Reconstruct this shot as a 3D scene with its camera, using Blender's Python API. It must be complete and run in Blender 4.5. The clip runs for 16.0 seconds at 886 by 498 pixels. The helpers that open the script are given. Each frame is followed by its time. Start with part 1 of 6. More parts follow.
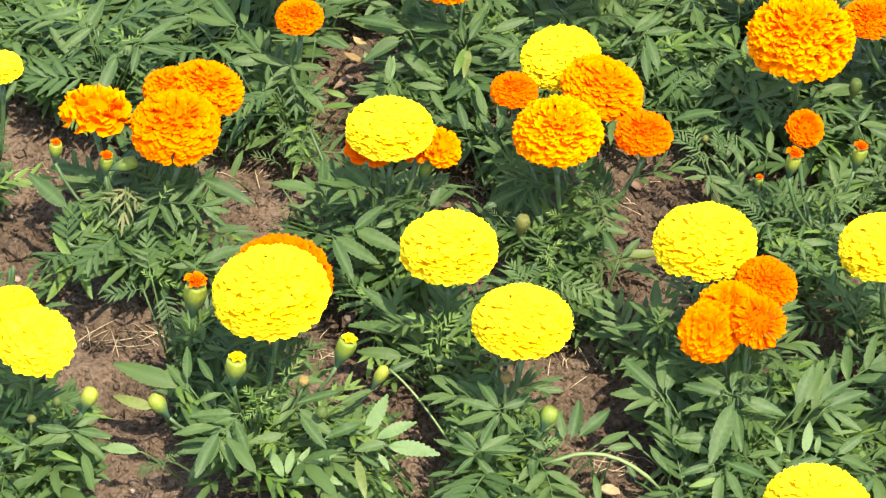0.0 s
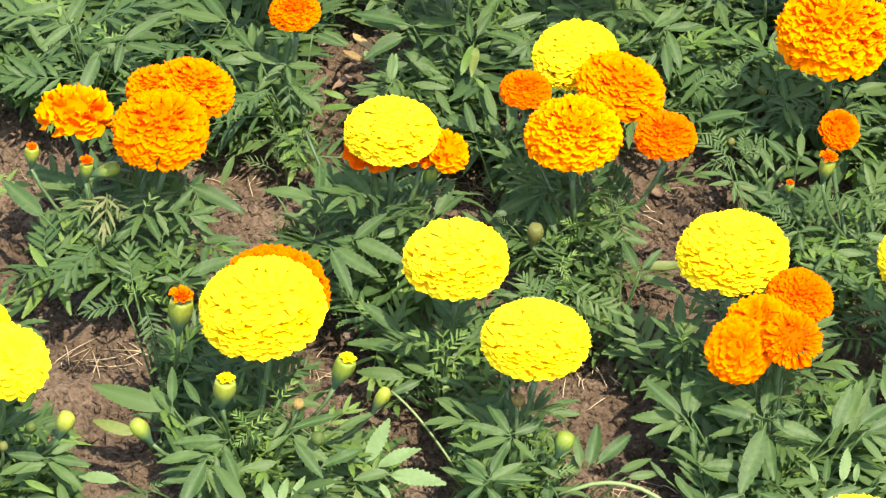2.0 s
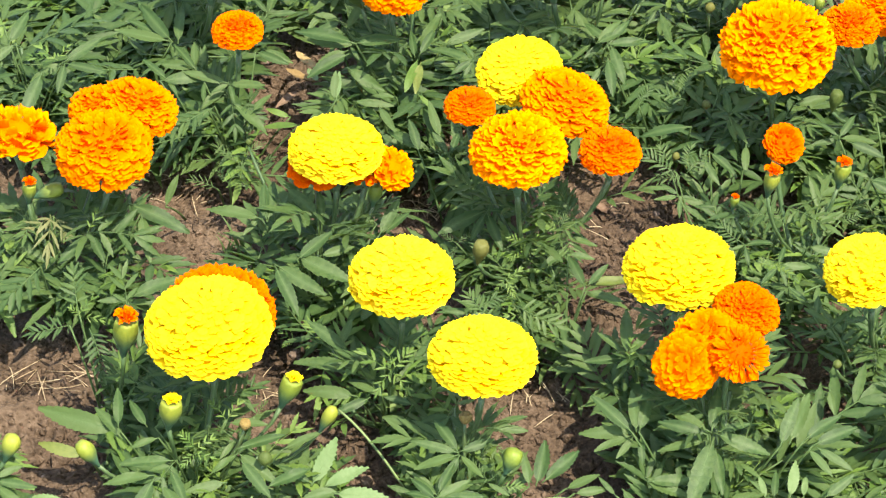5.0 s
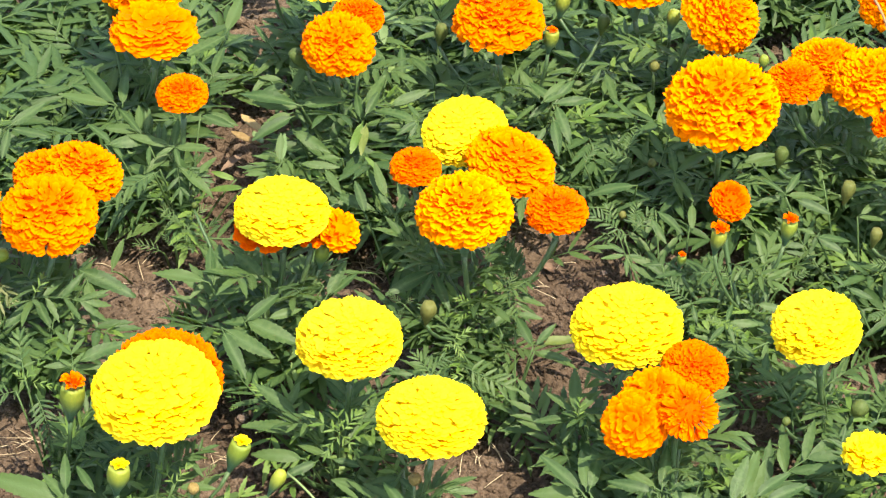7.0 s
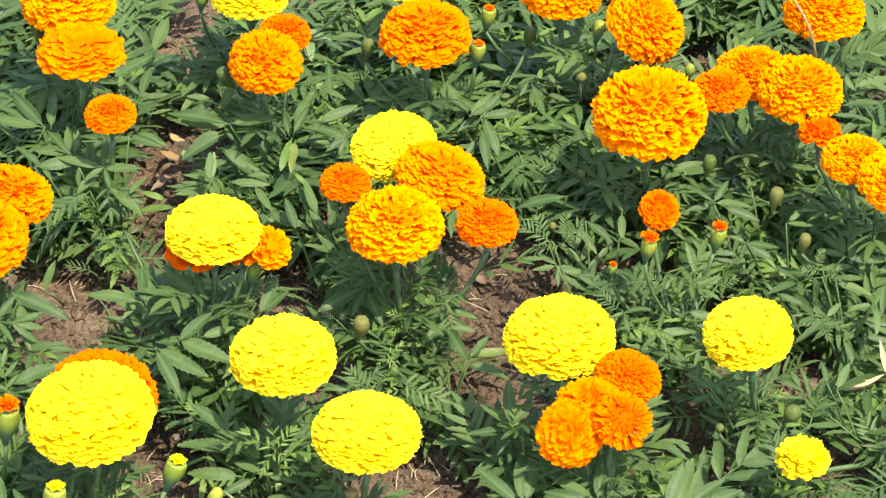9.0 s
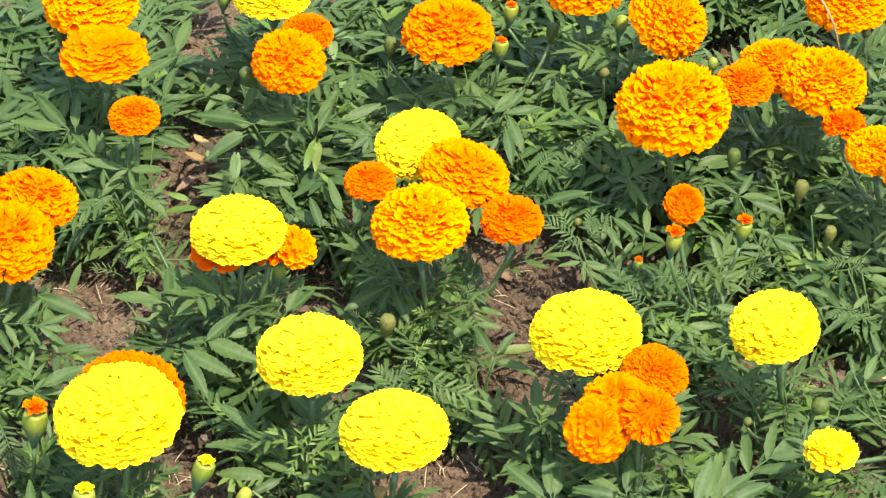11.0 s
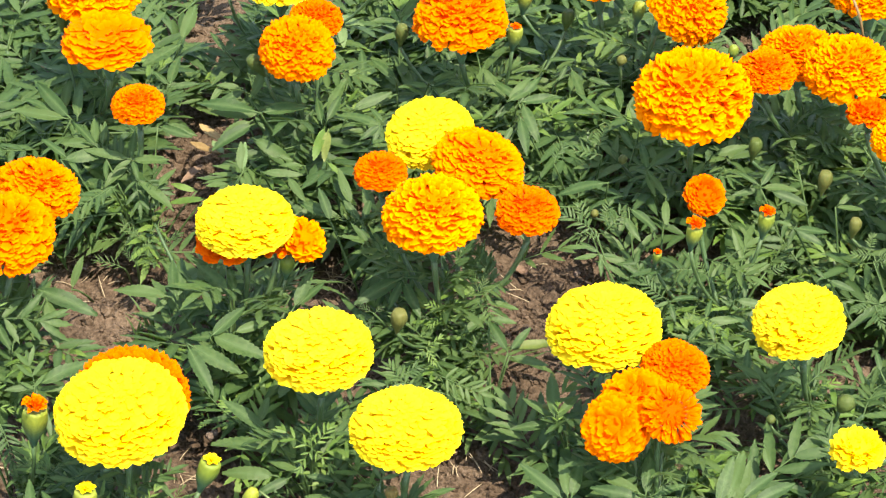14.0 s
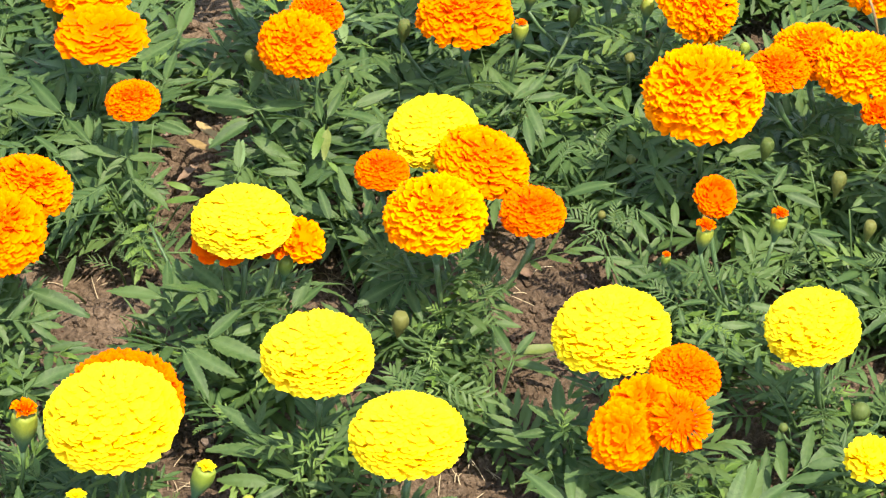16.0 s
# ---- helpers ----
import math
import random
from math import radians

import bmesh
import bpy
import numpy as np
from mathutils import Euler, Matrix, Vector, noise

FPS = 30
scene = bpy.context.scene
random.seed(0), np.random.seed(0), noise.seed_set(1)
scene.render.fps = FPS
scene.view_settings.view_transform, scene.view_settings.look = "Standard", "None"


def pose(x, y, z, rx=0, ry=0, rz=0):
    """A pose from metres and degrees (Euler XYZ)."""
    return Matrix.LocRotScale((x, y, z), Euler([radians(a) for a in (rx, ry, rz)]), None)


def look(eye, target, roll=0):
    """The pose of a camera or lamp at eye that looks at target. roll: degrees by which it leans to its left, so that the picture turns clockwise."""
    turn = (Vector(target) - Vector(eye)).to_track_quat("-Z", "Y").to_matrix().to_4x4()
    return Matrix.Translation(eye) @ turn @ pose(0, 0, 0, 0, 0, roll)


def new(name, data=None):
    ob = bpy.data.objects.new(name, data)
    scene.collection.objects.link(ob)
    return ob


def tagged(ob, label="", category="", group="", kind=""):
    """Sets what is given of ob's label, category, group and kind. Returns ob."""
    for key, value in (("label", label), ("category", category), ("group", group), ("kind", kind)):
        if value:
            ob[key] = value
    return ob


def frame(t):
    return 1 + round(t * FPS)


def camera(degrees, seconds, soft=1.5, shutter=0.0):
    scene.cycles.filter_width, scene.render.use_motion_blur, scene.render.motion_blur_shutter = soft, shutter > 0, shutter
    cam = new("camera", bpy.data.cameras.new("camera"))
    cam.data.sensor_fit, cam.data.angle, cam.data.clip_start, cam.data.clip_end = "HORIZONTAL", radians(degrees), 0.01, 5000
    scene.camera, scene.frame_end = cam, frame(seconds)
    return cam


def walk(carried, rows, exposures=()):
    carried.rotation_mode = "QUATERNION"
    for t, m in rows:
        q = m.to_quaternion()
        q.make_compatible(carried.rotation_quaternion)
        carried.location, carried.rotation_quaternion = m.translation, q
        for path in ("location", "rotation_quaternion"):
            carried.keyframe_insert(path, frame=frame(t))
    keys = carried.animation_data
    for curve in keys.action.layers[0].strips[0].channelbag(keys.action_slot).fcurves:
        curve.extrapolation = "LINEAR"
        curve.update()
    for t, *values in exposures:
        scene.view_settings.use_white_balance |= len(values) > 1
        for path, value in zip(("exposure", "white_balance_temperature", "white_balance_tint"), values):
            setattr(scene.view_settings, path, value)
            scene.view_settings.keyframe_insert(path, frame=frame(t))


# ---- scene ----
cam = camera(17.0, 16.0, soft=1.25)
# seconds; eye in metres; turn in degrees
ROWS = [
    (0, 0, 0, 1.693, 50, -0, 0),
    (0.5, 0, 0.0355, 1.6633, 49.992, -0.099, -0.081),
    (1, 0, 0.0724, 1.6323, 50.012, -0.085, -0.125),
    (1.5, 0, 0.1081, 1.6024, 50.106, 0.033, -0.11),
    (2, 0, 0.14, 1.5755, 50.227, 0.15, 0.033),
    (2.5, 0, 0.1449, 1.5715, 50.379, 0.131, -0.147),
    (3, 0, 0.1441, 1.5721, 50.445, 0.067, -0.235),
    (3.5, 0, 0.1433, 1.5728, 50.524, 0.047, -0.377),
    (4, 0, 0.1436, 1.5725, 50.566, 0.015, -0.519),
    (4.2, 0, 0.1438, 1.5723, 50.55, 0.0, -0.665),
    (6.3, 0, 0.147, 1.5697, 50.792, -0.131, -1.842),
    (6.5, 0, 0.1486, 1.5684, 51.173, -0.142, -1.971),
    (7, 0, 0.1479, 1.569, 51.744, -0.202, -2.36),
    (7.5, 0, 0.1481, 1.5688, 52.188, -0.461, -2.978),
    (8, 0, 0.1438, 1.5724, 52.341, -0.538, -3.719),
    (8.5, 0, 0.1422, 1.5738, 52.176, -0.341, -4.077),
    (9, 0, 0.143, 1.5731, 52.018, -0.04, -4.165),
    (9.2, 0, 0.1428, 1.5732, 51.948, 0.05, -4.172),
    (11.5, 0, 0.1432, 1.5729, 51.968, 1.017, -4.224),
    (12, 0, 0.1474, 1.5694, 51.964, 1.095, -4.195),
    (12.5, 0, 0.1594, 1.5593, 51.926, 1.078, -4.162),
    (13, 0, 0.1714, 1.5493, 51.889, 1.121, -4.203),
    (13.5, 0, 0.1835, 1.5391, 51.884, 1.085, -4.132),
    (14, 0, 0.1971, 1.5277, 51.884, 0.954, -4.109),
    (14.5, 0, 0.2081, 1.5184, 51.89, 0.862, -4.138),
    (15, 0, 0.2199, 1.5085, 51.902, 0.756, -4.192),
    (15.5, 0, 0.233, 1.4976, 51.909, 0.724, -4.111),
    (16, 0, 0.2465, 1.4862, 51.973, 0.727, -3.956),
]
walk(cam, [(t, pose(x, y, z, rx, ry, rz)) for t, x, y, z, rx, ry, rz in ROWS],
     exposures=[(0.0, 1.38, 7500, 11), (16.0, 1.38, 7500, 11)])

# ---- light: clear high sun from behind the camera, a little to its right ----
SUN_TO = Vector((0.30, -0.42, 1.0)).normalized()
sun = new("sun", bpy.data.lights.new("sun", "SUN"))
sun.data.energy, sun.data.angle, sun.data.color = 4.4, radians(0.55), (1.0, 0.96, 0.88)
sun.matrix_world = look((2, -2, 4), Vector((2, -2, 4)) - SUN_TO)
world = bpy.data.worlds.new("world")
scene.world = world
world.use_nodes = True
wn = world.node_tree
sky = wn.nodes.new("ShaderNodeTexSky")
sky.sky_type, sky.sun_disc = "NISHITA", False
sky.sun_elevation = math.asin(SUN_TO.z)
sky.sun_rotation = math.atan2(SUN_TO.x, SUN_TO.y)
wn.links.new(sky.outputs[0], wn.nodes["Background"].inputs[0])
wn.nodes["Background"].inputs[1].default_value = 0.27


# ---- materials ----
def nodes_of(name):
    m = bpy.data.materials.new(name)
    m.use_nodes = True
    m.node_tree.nodes.clear()
    return m, m.node_tree.nodes, m.node_tree.links


def ramp(n, stops):
    r = n.new("ShaderNodeValToRGB")
    r.color_ramp.elements[0].position, r.color_ramp.elements[0].color = stops[0][0], (*stops[0][1], 1)
    r.color_ramp.elements[1].position, r.color_ramp.elements[1].color = stops[-1][0], (*stops[-1][1], 1)
    for p, c in stops[1:-1]:
        r.color_ramp.elements.new(p).color = (*c, 1)
    return r


def noise_tex(n, l, coord, scale, detail=3.0):
    t = n.new("ShaderNodeTexNoise")
    t.inputs["Scale"].default_value, t.inputs["Detail"].default_value = scale, detail
    l.new(coord, t.inputs["Vector"])
    return t


def plant_material(name, dark, mid, light, rough, through_share, scale, bump, vary=0.5, sheen=0.5, heart=None, thru=(1.0, 1.0, 1.0)):
    """Thin living tissue: a glossy skin over colour that varies piece by piece and along the grain, some light passing through."""
    m, n, l = nodes_of(name)
    out = n.new("ShaderNodeOutputMaterial")
    geo = n.new("ShaderNodeNewGeometry")
    info = n.new("ShaderNodeObjectInfo")
    fine = noise_tex(n, l, geo.outputs["Position"], scale)
    wide = noise_tex(n, l, geo.outputs["Position"], scale * 0.08, 2.0)
    a = n.new("ShaderNodeMath")
    a.operation, a.inputs[1].default_value = "MULTIPLY", vary
    l.new(info.outputs["Random"], a.inputs[0])
    isl = n.new("ShaderNodeMath")
    isl.operation, isl.inputs[1].default_value = "MULTIPLY_ADD", vary * 0.6
    l.new(geo.outputs["Random Per Island"], isl.inputs[0])
    l.new(a.outputs[0], isl.inputs[2])
    b = n.new("ShaderNodeMath")
    b.operation, b.inputs[1].default_value = "MULTIPLY_ADD", 0.5
    l.new(fine.outputs["Fac"], b.inputs[0])
    l.new(isl.outputs[0], b.inputs[2])
    c = n.new("ShaderNodeMath")
    c.operation, c.inputs[1].default_value = "MULTIPLY_ADD", 0.4
    l.new(wide.outputs["Fac"], c.inputs[0])
    l.new(b.outputs[0], c.inputs[2])
    hi = 0.45 + vary * 1.6
    r = ramp(n, [(0.3, dark), ((0.3 + hi) / 2, mid), (min(1.0, hi), light)])
    l.new(c.outputs[0], r.inputs[0])
    if heart:
        tip = n.new("ShaderNodeAttribute")
        tip.attribute_name = "tip"
        edge = n.new("ShaderNodeMix")
        edge.data_type = "RGBA"
        l.new(tip.outputs["Fac"], edge.inputs[0])
        edge.inputs[6].default_value = (*heart, 1)
        l.new(r.outputs[0], edge.inputs[7])
        colour_out = edge.outputs[2]
    else:
        colour_out = r.outputs[0]
    p = n.new("ShaderNodeBsdfPrincipled")
    p.inputs["Roughness"].default_value = rough
    p.inputs["Specular IOR Level"].default_value = sheen
    l.new(colour_out, p.inputs["Base Color"])
    bm = n.new("ShaderNodeBump")
    bm.inputs["Strength"].default_value, bm.inputs["Distance"].default_value = bump, 0.002
    l.new(fine.outputs["Fac"], bm.inputs["Height"])
    l.new(bm.outputs[0], p.inputs["Normal"])
    t = n.new("ShaderNodeBsdfTranslucent")
    warm = n.new("ShaderNodeMix")
    warm.data_type, warm.blend_type = "RGBA", "MULTIPLY"
    warm.inputs[0].default_value = 1.0
    l.new(colour_out, warm.inputs[6])
    warm.inputs[7].default_value = (*thru, 1)
    l.new(warm.outputs[2], t.inputs["Color"])
    mix = n.new("ShaderNodeMixShader")
    mix.inputs[0].default_value = through_share
    l.new(p.outputs[0], mix.inputs[1])
    l.new(t.outputs[0], mix.inputs[2])
    l.new(mix.outputs[0], out.inputs[0])
    return m


# petals' last colour: deeper pigment of the foot, with gap shade painted in
M_YELLOW = plant_material("yellow_petal", (0.80, 0.56, 0.012), (0.83, 0.62, 0.018), (0.85, 0.67, 0.028), 0.8, 0.08, 260, 0.12, 0.35, 0.06, (0.78, 0.42, 0.005))
M_GOLD = plant_material("gold_petal", (0.84, 0.176, 0.0008), (0.86, 0.224, 0.001), (0.88, 0.285, 0.003), 0.8, 0.18, 260, 0.2, 0.35, 0.06, (0.80, 0.14, 0.0005))
M_AMBER = plant_material("amber_petal", (0.83, 0.134, 0.0008), (0.85, 0.175, 0.001), (0.87, 0.23, 0.002), 0.8, 0.18, 260, 0.2, 0.35, 0.06, (0.78, 0.11, 0.0005))
M_ORANGE = plant_material("orange_petal", (0.82, 0.102, 0.0006), (0.84, 0.134, 0.001), (0.86, 0.178, 0.001), 0.8, 0.18, 260, 0.2, 0.35, 0.06, (0.72, 0.07, 0.0005))
M_LEAF = plant_material("green_leaf", (0.018, 0.042, 0.0125), (0.035, 0.073, 0.020), (0.060, 0.103, 0.029), 0.50, 0.30, 300, 0.3, 0.55, 0.2, (0.078, 0.132, 0.046), (1.7, 1.75, 0.55))
M_YOUNG = plant_material("young_leaf", (0.048, 0.100, 0.016), (0.072, 0.136, 0.022), (0.108, 0.176, 0.034), 0.55, 0.28, 300, 0.2, 0.4, 0.3)
M_BROWNED = plant_material("browned_young_leaf", (0.060, 0.080, 0.024), (0.090, 0.110, 0.034), (0.130, 0.140, 0.050), 0.55, 0.25, 300, 0.2, 0.4, 0.3)
M_OLIVE = plant_material("olive_leaf", (0.055, 0.085, 0.016), (0.085, 0.120, 0.024), (0.130, 0.160, 0.036), 0.55, 0.25, 300, 0.2, 0.4, 0.3)
M_PALE = plant_material("pale_leaf", (0.068, 0.120, 0.038), (0.092, 0.152, 0.052), (0.125, 0.188, 0.074), 0.6, 0.2, 300, 0.2, 0.4, 0.25)
M_STEM = plant_material("green_stem", (0.028, 0.060, 0.020), (0.043, 0.084, 0.028), (0.068, 0.108, 0.040), 0.5, 0.0, 400, 0.3, 0.4, 0.4)
M_PALE_STEM = plant_material("pale_stem", (0.095, 0.145, 0.048), (0.12, 0.17, 0.06), (0.15, 0.20, 0.075), 0.5, 0.0, 400, 0.3, 0.2, 0.3)
M_WITHERED = plant_material("withered_stalk", (0.10, 0.06, 0.025), (0.16, 0.10, 0.04), (0.22, 0.15, 0.07), 0.7, 0.0, 400, 0.3, 0.4, 0.2)
M_CALYX = plant_material("blue_green_calyx", (0.034, 0.080, 0.044), (0.048, 0.104, 0.054), (0.072, 0.130, 0.066), 0.5, 0.0, 400, 0.25, 0.4, 0.4)
M_BUD = plant_material("yellow_green_bud", (0.095, 0.155, 0.020), (0.155, 0.205, 0.025), (0.23, 0.255, 0.030), 0.5, 0.1, 400, 0.25, 0.4, 0.3, (0.042, 0.100, 0.055))
M_BUD_DARK = plant_material("olive_bud", (0.034, 0.056, 0.013), (0.055, 0.080, 0.018), (0.092, 0.096, 0.024), 0.6, 0.0, 400, 0.3, 0.5, 0.18)
M_SPENT = plant_material("spent_head", (0.12, 0.085, 0.024), (0.17, 0.12, 0.036), (0.23, 0.16, 0.055), 0.7, 0.0, 600, 0.6, 0.4, 0.2)
M_DRY = plant_material("dry_leaf", (0.20, 0.135, 0.068), (0.29, 0.21, 0.115), (0.40, 0.31, 0.18), 0.8, 0.1, 300, 0.4, 0.5, 0.2)
M_TAN = plant_material("tan_leaf", (0.12, 0.078, 0.030), (0.19, 0.125, 0.050), (0.28, 0.20, 0.085), 0.8, 0.1, 300, 0.4, 0.5, 0.2)
M_STRAW = plant_material("straw", (0.15, 0.108, 0.062), (0.24, 0.18, 0.108), (0.38, 0.31, 0.20), 0.7, 0.0, 500, 0.3, 0.5, 0.3)


def soil_material(name, dark, mid, light):
    m, n, l = nodes_of(name)
    out = n.new("ShaderNodeOutputMaterial")
    geo = n.new("ShaderNodeNewGeometry")
    big = noise_tex(n, l, geo.outputs["Position"], 9, 4)
    fine = noise_tex(n, l, geo.outputs["Position"], 240, 8)
    add = n.new("ShaderNodeMath")
    add.operation, add.inputs[1].default_value = "MULTIPLY_ADD", 0.55
    half = n.new("ShaderNodeMath")
    half.operation, half.inputs[1].default_value = "MULTIPLY", 0.5
    l.new(big.outputs["Fac"], half.inputs[0])
    l.new(fine.outputs["Fac"], add.inputs[0])
    l.new(half.outputs[0], add.inputs[2])
    r = ramp(n, [(0.36, dark), (0.52, mid), (0.70, light)])
    l.new(add.outputs[0], r.inputs[0])
    p = n.new("ShaderNodeBsdfPrincipled")
    p.inputs["Roughness"].default_value, p.inputs["Specular IOR Level"].default_value = 0.92, 0.15
    l.new(r.outputs[0], p.inputs["Base Color"])
    bm = n.new("ShaderNodeBump")
    bm.inputs["Strength"].default_value, bm.inputs["Distance"].default_value = 1.0, 0.005
    l.new(fine.outputs["Fac"], bm.inputs["Height"])
    l.new(bm.outputs[0], p.inputs["Normal"])
    l.new(p.outputs[0], out.inputs[0])
    return m


M_SOIL = soil_material("soil", (0.034, 0.023, 0.0145), (0.082, 0.057, 0.038), (0.150, 0.109, 0.076))


M_STONE = soil_material("stone", (0.12, 0.09, 0.07), (0.20, 0.155, 0.125), (0.31, 0.26, 0.22))
M_ROSY = plant_material("withered_leaf", (0.090, 0.050, 0.034), (0.13, 0.078, 0.052), (0.18, 0.12, 0.08), 0.75, 0.15, 300, 0.3, 0.5, 0.2)


# ---- mesh helpers ----
def mesh_of(name, verts, faces, material, smooth=True):
    me = bpy.data.meshes.new(name)
    me.from_pydata([tuple(v) for v in verts], [], faces)
    me.materials.append(material)
    if smooth:
        me.polygons.foreach_set("use_smooth", [True] * len(me.polygons))
    me.update()
    return me


def tipped(me, values):
    """Marks how near each vertex of a petal mesh is to the petal's rim; low values take the gap-shading heart colour.
    """
    at = me.attributes.new("tip", "FLOAT", "POINT")
    at.data.foreach_set("value", values)
    return me


def part(name, me, parent, m=Matrix.Identity(4), label=""):
    ob = new(name, me)
    ob.parent = parent
    ob.matrix_basis = m
    if label:
        ob["label"] = label
    return ob


class Soup:
    """Verts and faces gathered piece by piece into one mesh."""

    def __init__(self):
        self.v, self.f, self.tips = [], [], []

    def add(self, verts, faces, m=None, tips=None):
        k = len(self.v)
        self.tips.extend(tips or [0.0] * len(verts))
        self.v.extend((m @ Vector(v) if m else Vector(v)) for v in verts)
        self.f.extend(tuple(i + k for i in f) for f in faces)

    def mesh(self, name, material, smooth=True):
        return tipped(mesh_of(name, self.v, self.f, material, smooth), self.tips)


def tube(points, radii, sides=6):
    pts = [Vector(p) for p in points]
    verts, faces = [], []
    for i, p in enumerate(pts):
        d = (pts[min(i + 1, len(pts) - 1)] - pts[max(i - 1, 0)]).normalized()
        a = d.orthogonal().normalized() if abs(d.z) < 0.99 else Vector((1, 0, 0))
        a = (Vector((1, 0, 0)) - d * d.x).normalized() if abs(d.x) < 0.9 else a
        b = d.cross(a)
        for k in range(sides):
            t = 2 * math.pi * k / sides
            verts.append(p + radii[i] * (math.cos(t) * a + math.sin(t) * b))
    for i in range(len(pts) - 1):
        for k in range(sides):
            k2 = (k + 1) % sides
            faces.append((i * sides + k, i * sides + k2, (i + 1) * sides + k2, (i + 1) * sides + k))
    faces.append(tuple(range(sides))[::-1])
    faces.append(tuple((len(pts) - 1) * sides + k for k in range(sides)))
    return verts, faces


def bend(a, b, c, n=7):
    """Points on the curve from a to c that is drawn towards b."""
    a, b, c = Vector(a), Vector(b), Vector(c)
    return [a * (1 - t) ** 2 + b * 2 * t * (1 - t) + c * t * t for t in [i / (n - 1) for i in range(n)]]


def grid_faces(nu, nv):
    return [(j * nu + i, j * nu + i + 1, (j + 1) * nu + i + 1, (j + 1) * nu + i) for j in range(nv - 1) for i in range(nu - 1)]


# ---- leaves: pinnate, with toothed lance-shaped leaflets ----
def leaflet(rng, length, width, fold, droop, teeth=0.08):
    """A lance-shaped leaflet along +y with a sunken midrib and a toothed rim."""
    n = 10
    verts = []
    twist = rng.uniform(-0.3, 0.3)
    side_bend = rng.uniform(-0.10, 0.10)
    for j in range(n):
        s = j / (n - 1)
        w = width * 0.5 * max(0.04, 1.9 * s ** 0.6 * (1 - s) ** 0.8)
        w *= 1.0 + (teeth if j % 2 else -teeth)
        y, z = length * s, -droop * length * s * s
        x = side_bend * length * s * s
        for u in (-1, 0, 1):
            verts.append((x + u * w, y + abs(u) * (0.03 if j % 2 else -0.01) * length, z + abs(u) * fold * w + u * twist * w * s))
    return verts, grid_faces(3, n)


# how far each vertex of a leaflet lies from the pale midrib
LEAFLET_TIPS = [1.0, 0.6, 1.0] * 10


def leaf_mesh(name, rng, material, pairs, size, width, spread, teeth=0.08):
    """A leaf of unit-length rachis along +y, its upper face to +z."""
    s = Soup()
    arch = rng.uniform(0.06, 0.26)
    sway = rng.uniform(-0.07, 0.07)

    def rachis(t):
        return Vector((sway * math.sin(3 * t), t, 0.10 * t - arch * t * t))

    s.add(*tube([rachis(t) for t in (0, 0.25, 0.5, 0.75, 1.0)], [0.017, 0.015, 0.013, 0.010, 0.007], 4))
    for k in range(pairs):
        q = k / (pairs - 1)
        t = 0.20 + 0.76 * q
        reach = size * (0.55 + 0.45 * math.sin(math.pi * (0.20 + 0.58 * q)))
        for side in (-1, 1):
            turn = side * radians(rng.uniform(spread - 8, spread + 8) * (1.0 - 0.38 * q))
            grow = rng.uniform(0.82, 1.12)
            v, f = leaflet(rng, reach * grow, width * (0.75 + 0.25 * math.sin(math.pi * (0.2 + 0.6 * q))) * rng.uniform(0.85, 1.15), rng.uniform(0.08, 0.42), rng.uniform(0.0, 0.26), teeth)
            m = Matrix.Translation(rachis(t + side * 0.02 + rng.uniform(-0.015, 0.015))) @ Euler((radians(rng.uniform(-8, 16)), side * radians(rng.uniform(-22, 12)), -turn)).to_matrix().to_4x4()
            s.add(v, f, m, LEAFLET_TIPS)
    v, f = leaflet(rng, size * rng.uniform(0.85, 1.05), width * 1.1, 0.25, 0.2, teeth)
    s.add(v, f, Matrix.Translation(rachis(1.0)) @ Euler((radians(-12), 0, radians(rng.uniform(-10, 10)))).to_matrix().to_4x4(), LEAFLET_TIPS)
    return s.mesh(name, material)


def blade_mesh(name, rng, material, width, teeth):
    """One long leaflet of unit length along +y: a midrib sunk between two lobes, its rim toothed, on a short stalk."""
    s = Soup()
    n = 21
    arch, side, fold = rng.uniform(0.02, 0.22), rng.uniform(-0.10, 0.10), rng.uniform(0.05, 0.28)
    ripple, ph, twist = rng.uniform(0.0, 0.05), rng.uniform(0, 6.28), rng.uniform(-0.35, 0.35)
    verts = []
    for j in range(n):
        q = j / (n - 1)
        w = width * 0.5 * max(0.03, 1.98 * q ** 0.62 * (1 - q) ** 0.86) * (1 + (teeth if j % 2 else -teeth))
        x, z = side * q * q, 0.10 * q - arch * q * q
        for u in (-1, -0.5, 0, 0.5, 1):
            verts.append((x + u * w, 0.06 + 0.94 * q + (0.035 if abs(u) == 1 and j % 2 else 0.0), z + fold * w * abs(u) ** 0.8 + u * twist * w * q + ripple * width * abs(u) * math.sin(9 * q + ph + 2 * u)))
    s.add(verts, grid_faces(5, n), None, [1.0, 1.0, 0.35, 1.0, 1.0] * n)
    s.add(*tube([(0, -0.02, -0.01), (0, 0.1, 0.004), (side * 0.16, 0.4, 0.034 - arch * 0.16), (side * 0.5, 0.75, 0.066 - arch * 0.5)], [0.018, 0.015, 0.010, 0.005], 4))
    return s.mesh(name, material)


